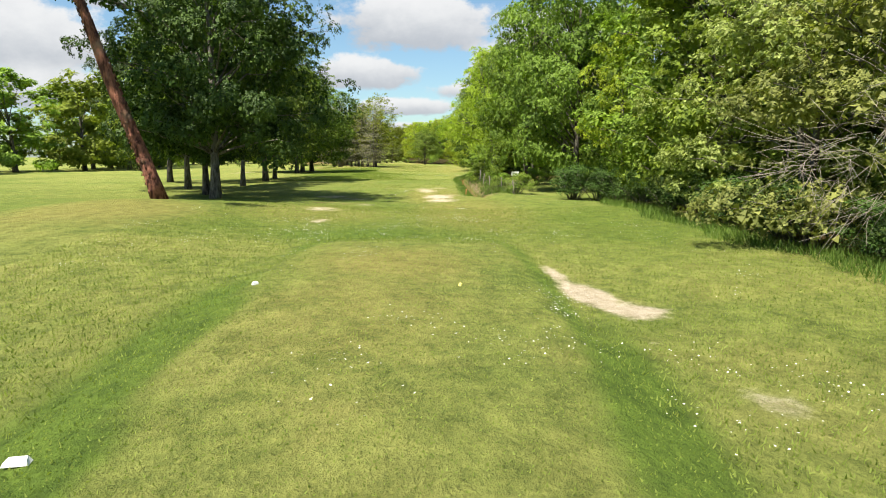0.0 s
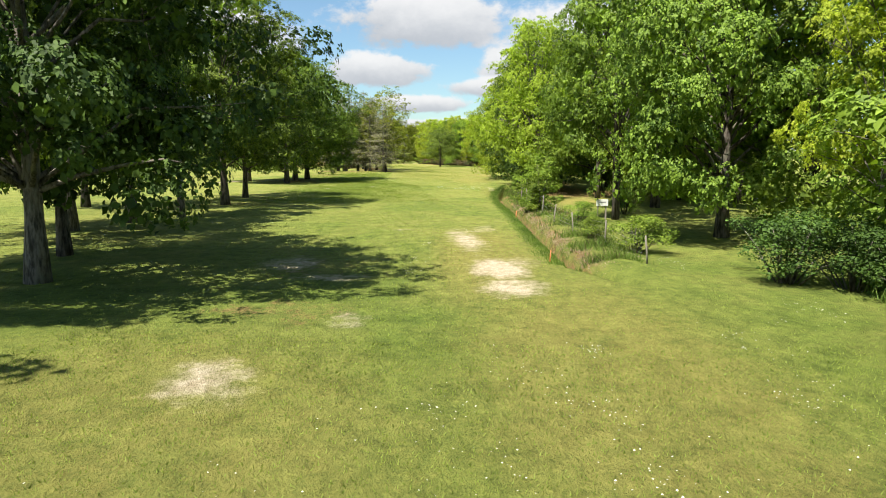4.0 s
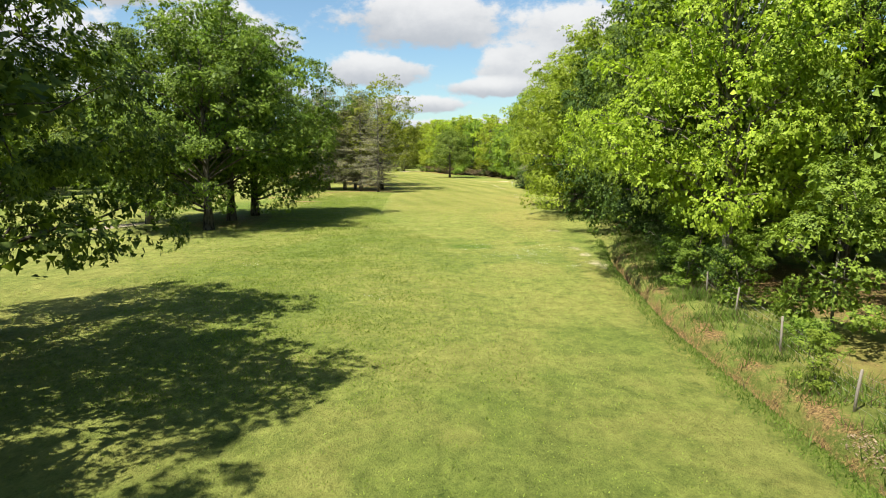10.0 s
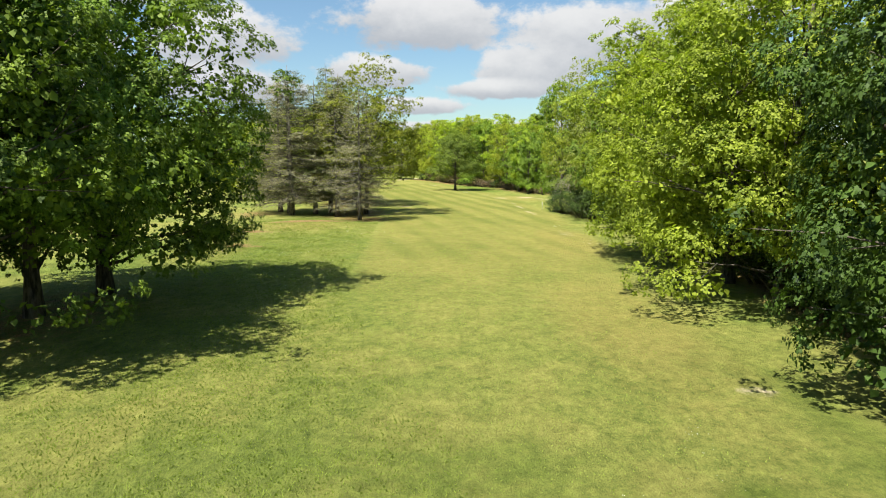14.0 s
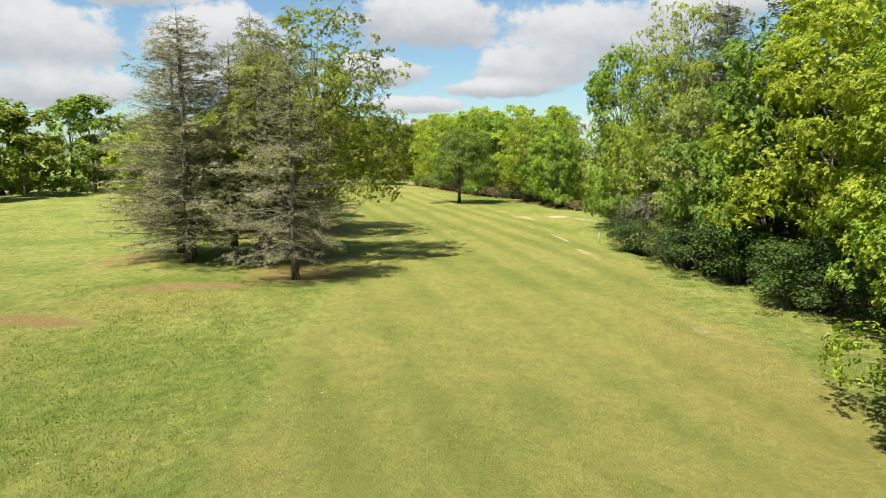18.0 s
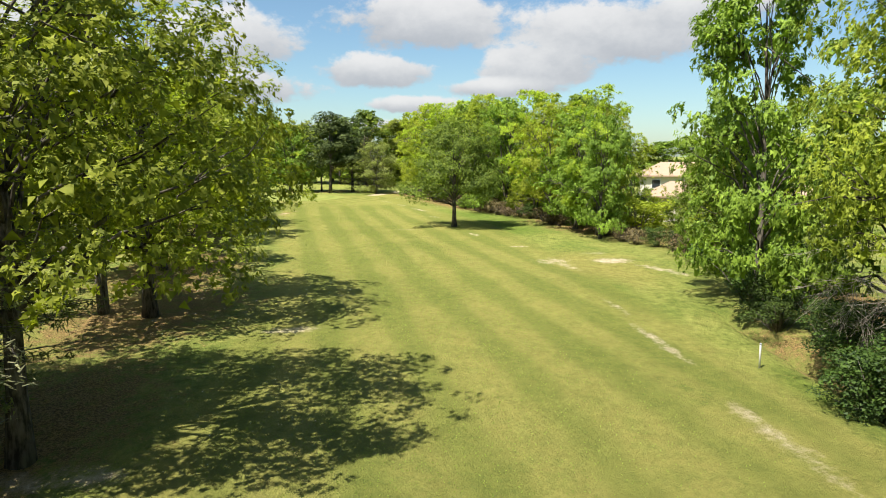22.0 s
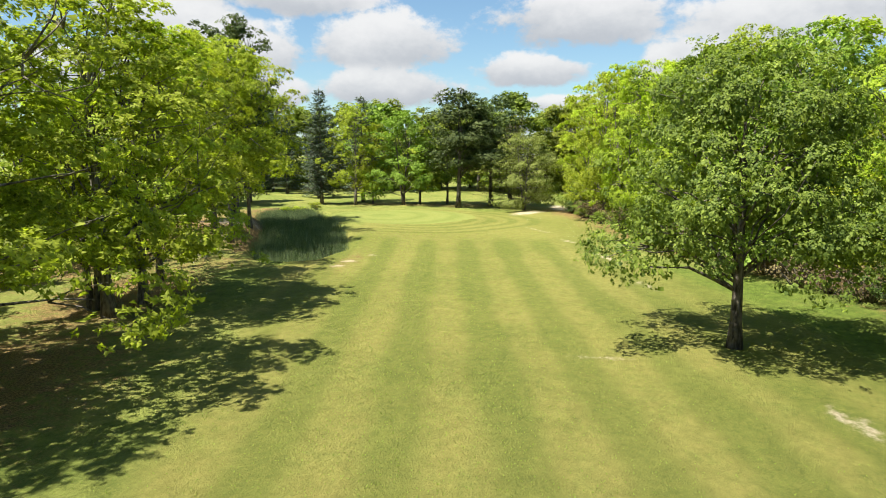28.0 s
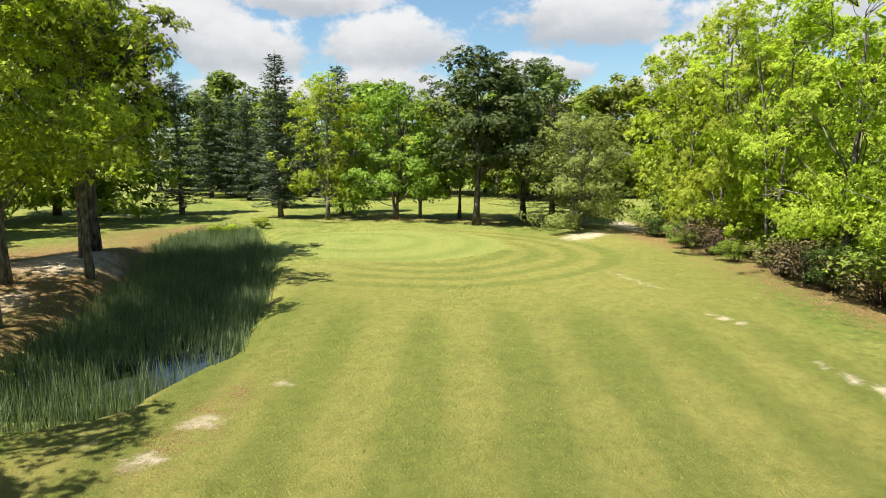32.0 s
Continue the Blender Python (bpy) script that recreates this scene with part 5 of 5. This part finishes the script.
def pond():
    s = Shape()
    n = 40
    left, right = [], []
    for i in range(n):
        f = i / (n - 1) * (len(POND) - 1)
        k = min(int(f), len(POND) - 2)
        a, b = np.array(POND[k]), np.array(POND[k + 1])
        p = a + (b - a) * (f - k)
        d = (b - a)[:2] / np.linalg.norm((b - a)[:2])
        side = np.array([d[1], -d[0]]) * (p[2] * 1.1)
        left.append((p[0] - side[0], p[1] - side[1], -0.42))
        right.append((p[0] + side[0], p[1] + side[1], -0.42))
    s.add(left + right, [(i, i + n, i + n + 1, i + 1) for i in range(n - 1)])
    pool = water_material()
    tagged(new("water", s.mesh("water", pool)), "still dark pond water among rushes", "water", kind="structure")
    r = np.random.default_rng(3)
    m = 92000
    x, y = -24 - 21 * r.random(m), 193 + 36 * r.random(m)
    reach = pond_reach(x, y)
    open_water = np.hypot((x + 26.2) / 1.4, (y - 198.3) / 2.0)
    keep = (reach < 0.98 + 0.06 * r.normal(size=m)) & ((open_water > 1) | (r.random(m) < 0.12))
    x, y = x[keep], y[keep]
    k = len(x)
    tall = (0.50 + 0.50 * r.random(k)) * (0.85 + 0.25 * np.sin(x * 0.9) * np.cos(y * 0.7))
    lean = r.normal(size=(k, 2)) * 0.14
    base = np.column_stack([x, y, np.full(k, -0.5)])
    along = np.column_stack([lean, np.ones(k)])
    face = np.column_stack([r.normal(size=k), r.normal(size=k) - 1.0, 0.15 * np.ones(k)])
    me = leaves_mesh("rushes", base + unit(along) * tall[:, None] * 0.5, along, unit(face), tall, 0.020 + 0.016 * r.random(k), LEAF_REED, 0)
    tagged(new("rushes", me), "dense grey-green rushes standing in the pond", "rushes", kind="stuff")


pond()


# ---- grass blades, weeds and flowers ----
def scatter(name, label, x, y, tall, wide, mat, seed, spread=0.35, category="grass"):
    r = np.random.default_rng(seed)
    k = len(x)
    base = np.column_stack([x, y, land(x, y) - 0.005])
    along = np.column_stack([r.normal(size=(k, 2)) * spread, np.ones(k)])
    face = np.column_stack([r.normal(size=(k, 2)), 0.5 * np.ones(k)])
    me = leaves_mesh(name, base + unit(along) * tall[:, None] * 0.5, along, unit(face), tall, wide, mat, 0)
    return tagged(new(name, me), label, category, kind="stuff")


def turf():
    r = np.random.default_rng(9)
    m = 90000
    x, y = -8 + 16 * r.random(m), 1.5 + 27 * r.random(m) ** 1.3
    keep = (spots(x, y, SAND) < 0.25) & (np.abs(x) < 2.6 + 0.75 * y)
    x, y = x[keep], y[keep]
    tee = (x > -3.2) & (x < 1.9) & (y < 15.5)
    tall = np.where(tee, 0.022, 0.045) * (0.6 + 0.9 * r.random(len(x)))
    scatter("tee_grass", "short mown grass round the tee", x, y, tall, 0.012 + 0.008 * r.random(len(x)), LEAF_TURF, 1, 0.5)
    m = 90000
    y = 26 + 185 * r.random(m)
    mid = np.interp(y, [26, 70, 120, 150, 165, 185, 211], [-2.5, -5, -5.5, -6, -9.5, -16, -22])
    x = mid + r.normal(size=m) * 4.0
    keep = (spots(x, y, SAND) < 0.25) & (spots(x, y, DIRT) < 0.4) & (pond_reach(x, y) > 1.1)
    x, y = x[keep], y[keep]
    scatter("fairway_grass", "mown fairway grass", x, y, 0.04 * (0.6 + 0.9 * r.random(len(x))), 0.022 + 0.014 * r.random(len(x)), LEAF_TURF, 2, 0.6)
    # tufts in the rough beside the fairway
    m = 120000
    hub = r.integers(0, 5200, m)
    hy = 60 + 70 * r.random(5200)
    hx = np.interp(hy, [60, 84, 100, 130], [-9.5, -10.5, -14.0, -17.5]) + r.normal(size=5200) * 3.6
    x, y = hx[hub] + r.normal(size=m) * 0.36, hy[hub] + r.normal(size=m) * 0.30
    keep = (spots(x, y, DIRT) < 0.4) & (x < np.interp(y, [60, 84, 100, 130], [-2.0, -5.0, -10.0, -11.5]))
    x, y = x[keep], y[keep]
    scatter("rough_grass", "longer tufted grass in the rough", x, y, 0.055 * (0.5 + 0.9 * r.random(len(x))), 0.020 + 0.016 * r.random(len(x)), LEAF_ROUGH, 7, 0.7)
    # long grass on the banks of the ditch and along the woods
    m = 110000
    y = 36 + 118 * r.random(m) ** 1.15
    near = r.random(m) < 0.28
    x = ditch_x(y) + np.where(near, -0.45 + r.normal(size=m) * 0.22, 1.2 + r.normal(size=m) * 0.6)
    ok = (y < 84) & (near | (y > 55 + r.normal(size=m) * 2) | (np.sin(y * 1.9 + x) + r.normal(size=m) * 0.35 > -0.15)) & (near | (np.sin(y * 2.3) + np.sin(y * 5.1 + x * 3) + r.normal(size=m) * 0.5 > 0.2))
    x, y, near = x[ok], y[ok], near[ok]
    m = len(x)
    tall = np.where(near, 0.07, 0.26) * (0.5 + r.random(m))
    scatter("bank_grass", "long green grass and weeds on the ditch banks", x, y, tall, 0.012 + 0.016 * r.random(m), LEAF_WEED, 3, 0.5)
    k = 9000
    v = 35 + 24 * r.random(k) ** 0.9
    u = ditch_x(v) + 0.22 + np.abs(r.normal(size=k)) * 0.33
    bare = np.sin(v * 2.1) * np.sin(u * 3.0 + v * 0.7) + r.normal(size=k) * 0.4 > -0.35
    u, v = u[bare], v[bare]
    k = len(u)
    flat = np.column_stack([r.normal(size=(k, 2)) * 0.45, np.ones(k)])
    lying = np.column_stack([r.normal(size=(k, 2)), r.normal(size=k) * 0.25])
    long = 0.026 + 0.03 * r.random(k)
    tagged(new("fallen_leaves", leaves_mesh("fallen_leaves", np.column_stack([u, v, land(u, v) + 0.012 + 0.03 * r.random(k)]), lying, unit(flat), long, long * 0.7, LEAF_FALLEN, 0.15)), "dry tan fallen leaves heaped along the ditch", "leaves", kind="stuff")
    dry = r.random(len(x)) < 0.16
    dry &= ~near
    scatter("dry_stalks", "dry brown stalks among weeds on the ditch bank", x[dry] + 0.1, y[dry], tall[dry] * 1.3, 0.010 + 0.012 * r.random(int(dry.sum())), LEAF_DRY, 6, 0.5)
    m = 6000
    y = 3 + 31 * r.random(m)
    x = 7.6 + 1.2 * r.random(m) + 0.3 * np.sin(y)
    scatter("verge_grass", "long grass at the foot of the wood", x, y, 0.22 * (0.5 + r.random(m)), 0.016 + 0.014 * r.random(m), LEAF_WEED, 4, 0.4)


turf()


def daisies():
    r = np.random.default_rng(12)
    beds = [(-0.4, 5.0, 2.0, 2.5, 130), (1.2, 9.0, 2.0, 4.0, 60), (5.0, 20.0, 2.0, 7.0, 420), (-1.8, 20.0, 3.0, 3.5, 1100), (-4.0, 18.5, 1.4, 2.5, 220), (3.4, 26.5, 2.0, 3.0, 110), (-2.0, 40.0, 0.8, 4.0, 90), (-0.6, 79.6, 1.5, 1.8, 700), (-1.8, 81.0, 1.6, 0.8, 120),
            (-13.0, 112.0, 2.5, 6.0, 260), (4.0, 119.0, 1.2, 3.0, 90), (-9.5, 212.0, 1.6, 5.0, 120), (-12.5, 217.0, 1.4, 4.0, 120), (-9.0, 72.0, 3.0, 4.0, 60)]
    x, y = [], []
    for a, b, c, d, n in beds:
        for _ in range(max(3, n // 14)):
            px, py, m = r.normal(a, c), r.normal(b, d), int(6 + 40 * r.random() ** 2)
            x.append(r.normal(px, 0.16 + 0.2 * r.random(), m))
            y.append(r.normal(py, 0.25 + 0.3 * r.random(), m))
    x, y = np.concatenate(x), np.concatenate(y)
    keep = y > 2
    x, y = x[keep], y[keep]
    k = len(x)
    size = 0.014 + 0.014 * r.random(k)
    up = np.column_stack([r.normal(size=(k, 2)) * 0.3, np.ones(k)])
    along = np.column_stack([r.normal(size=(k, 2)), np.zeros(k)])
    me = leaves_mesh("daisies", np.column_stack([x, y, land(x, y) + 0.035 + 0.02 * r.random(k)]), along, unit(up), size, size, FLOWER, 0.1)
    tagged(new("daisies", me), "white daisies and clover flowers in the grass", "flowers", kind="stuff")


daisies()


# ---- houses behind the trees ----
def house(x, y, turn, wide, deep, tall, seed):
    root = new("house")
    z = stand(x, y)
    root.matrix_world = pose(x, y, z, 0, 0, turn)
    w, d = wide / 2, deep / 2
    s = Shape()
    s.box(-w, -d, -0.3, w, d, tall)
    piece("wall", s.mesh("wall", PLASTER, False), root)
    o, ridge = 0.5, tall + deep * 0.22
    t = Shape()
    v = [(-w - o, -d - o, tall), (w + o, -d - o, tall), (w + o, d + o, tall), (-w - o, d + o, tall), (-w * 0.45, 0, ridge), (w * 0.45, 0, ridge), (-w - o, -d - o, tall - 0.18), (w + o, -d - o, tall - 0.18), (w + o, d + o, tall - 0.18), (-w - o, d + o, tall - 0.18)]
    t.add(v, [(0, 1, 5, 4), (2, 3, 4, 5), (1, 2, 5), (3, 0, 4), (0, 6, 7, 1), (1, 7, 8, 2), (2, 8, 9, 3), (3, 9, 6, 0), (6, 9, 8, 7)])
    piece("roof", t.mesh("roof", ROOFTILE, False), root)
    for k in range(-1, 2):
        win = Shape()
        win.box(k * wide * 0.3 - 0.6, -d - 0.06, tall - 1.75, k * wide * 0.3 + 0.6, -d + 0.05, tall - 0.5)
        pane = piece("window", win.mesh("window", WHITE, False), root)
        g = Shape()
        g.box(k * wide * 0.3 - 0.52, -d - 0.075, tall - 1.67, k * wide * 0.3 + 0.52, -d - 0.061, tall - 0.58)
        piece("pane", g.mesh("pane", DARKGLASS, False), pane)
    tagged(root, "cream rendered house with a low clay tile roof among trees", "house", "houses beyond the wood")


house(26.6, 217.0, -14, 10, 8, 3.6, 1)
house(35.0, 214.0, -20, 10, 8, 2.9, 2)
house(18.2, 189.0, -18, 7, 6, 2.5, 3)
house(26.0, 184.0, -24, 8, 7, 2.4, 5)


# ---- pampas tufts on the far hole ----
def pampas(x, y, size, seed):
    r = np.random.default_rng(seed)
    root = new("pampas_grass")
    root.matrix_world = pose(x, y, stand(x, y))
    k = 700
    a = r.random(k) * 6.283
    out = np.column_stack([np.cos(a), np.sin(a), 0.9 + 1.2 * r.random(k)])
    ln = size * (0.6 + 0.6 * r.random(k))
    piece("tuft", leaves_mesh("tuft", unit(out) * ln[:, None] * 0.5, out, np.column_stack([np.sin(a), np.cos(a), np.ones(k)]), ln, np.full(k, 0.09), LEAF_OLIVE), root)
    tagged(root, "pale tuft of pampas grass on the far fairway", "grass tuft", "pampas tufts")


pampas(-58.5, 208.0, 1.7, 1)
pampas(-56.5, 209.0, 1.3, 2)

# bright weeds where the pond runs out
for x, y, H, R in ((-41.4, 224.6, 1.3, 1.1), (-42.8, 226.4, 1.0, 0.9), (-39.6, 226.8, 0.8, 0.8)):
    plant("limebush", x, y, H, R, x * 50 % 360, label="bright weedy bush at the end of the pond", category="bush", group="bushes by the pond")


# the model trees themselves are not part of the place
for kind in MODELS:
    ob = MODELS[kind][0]
    for o in (*ob.children_recursive, ob):
        bpy.data.objects.remove(o)
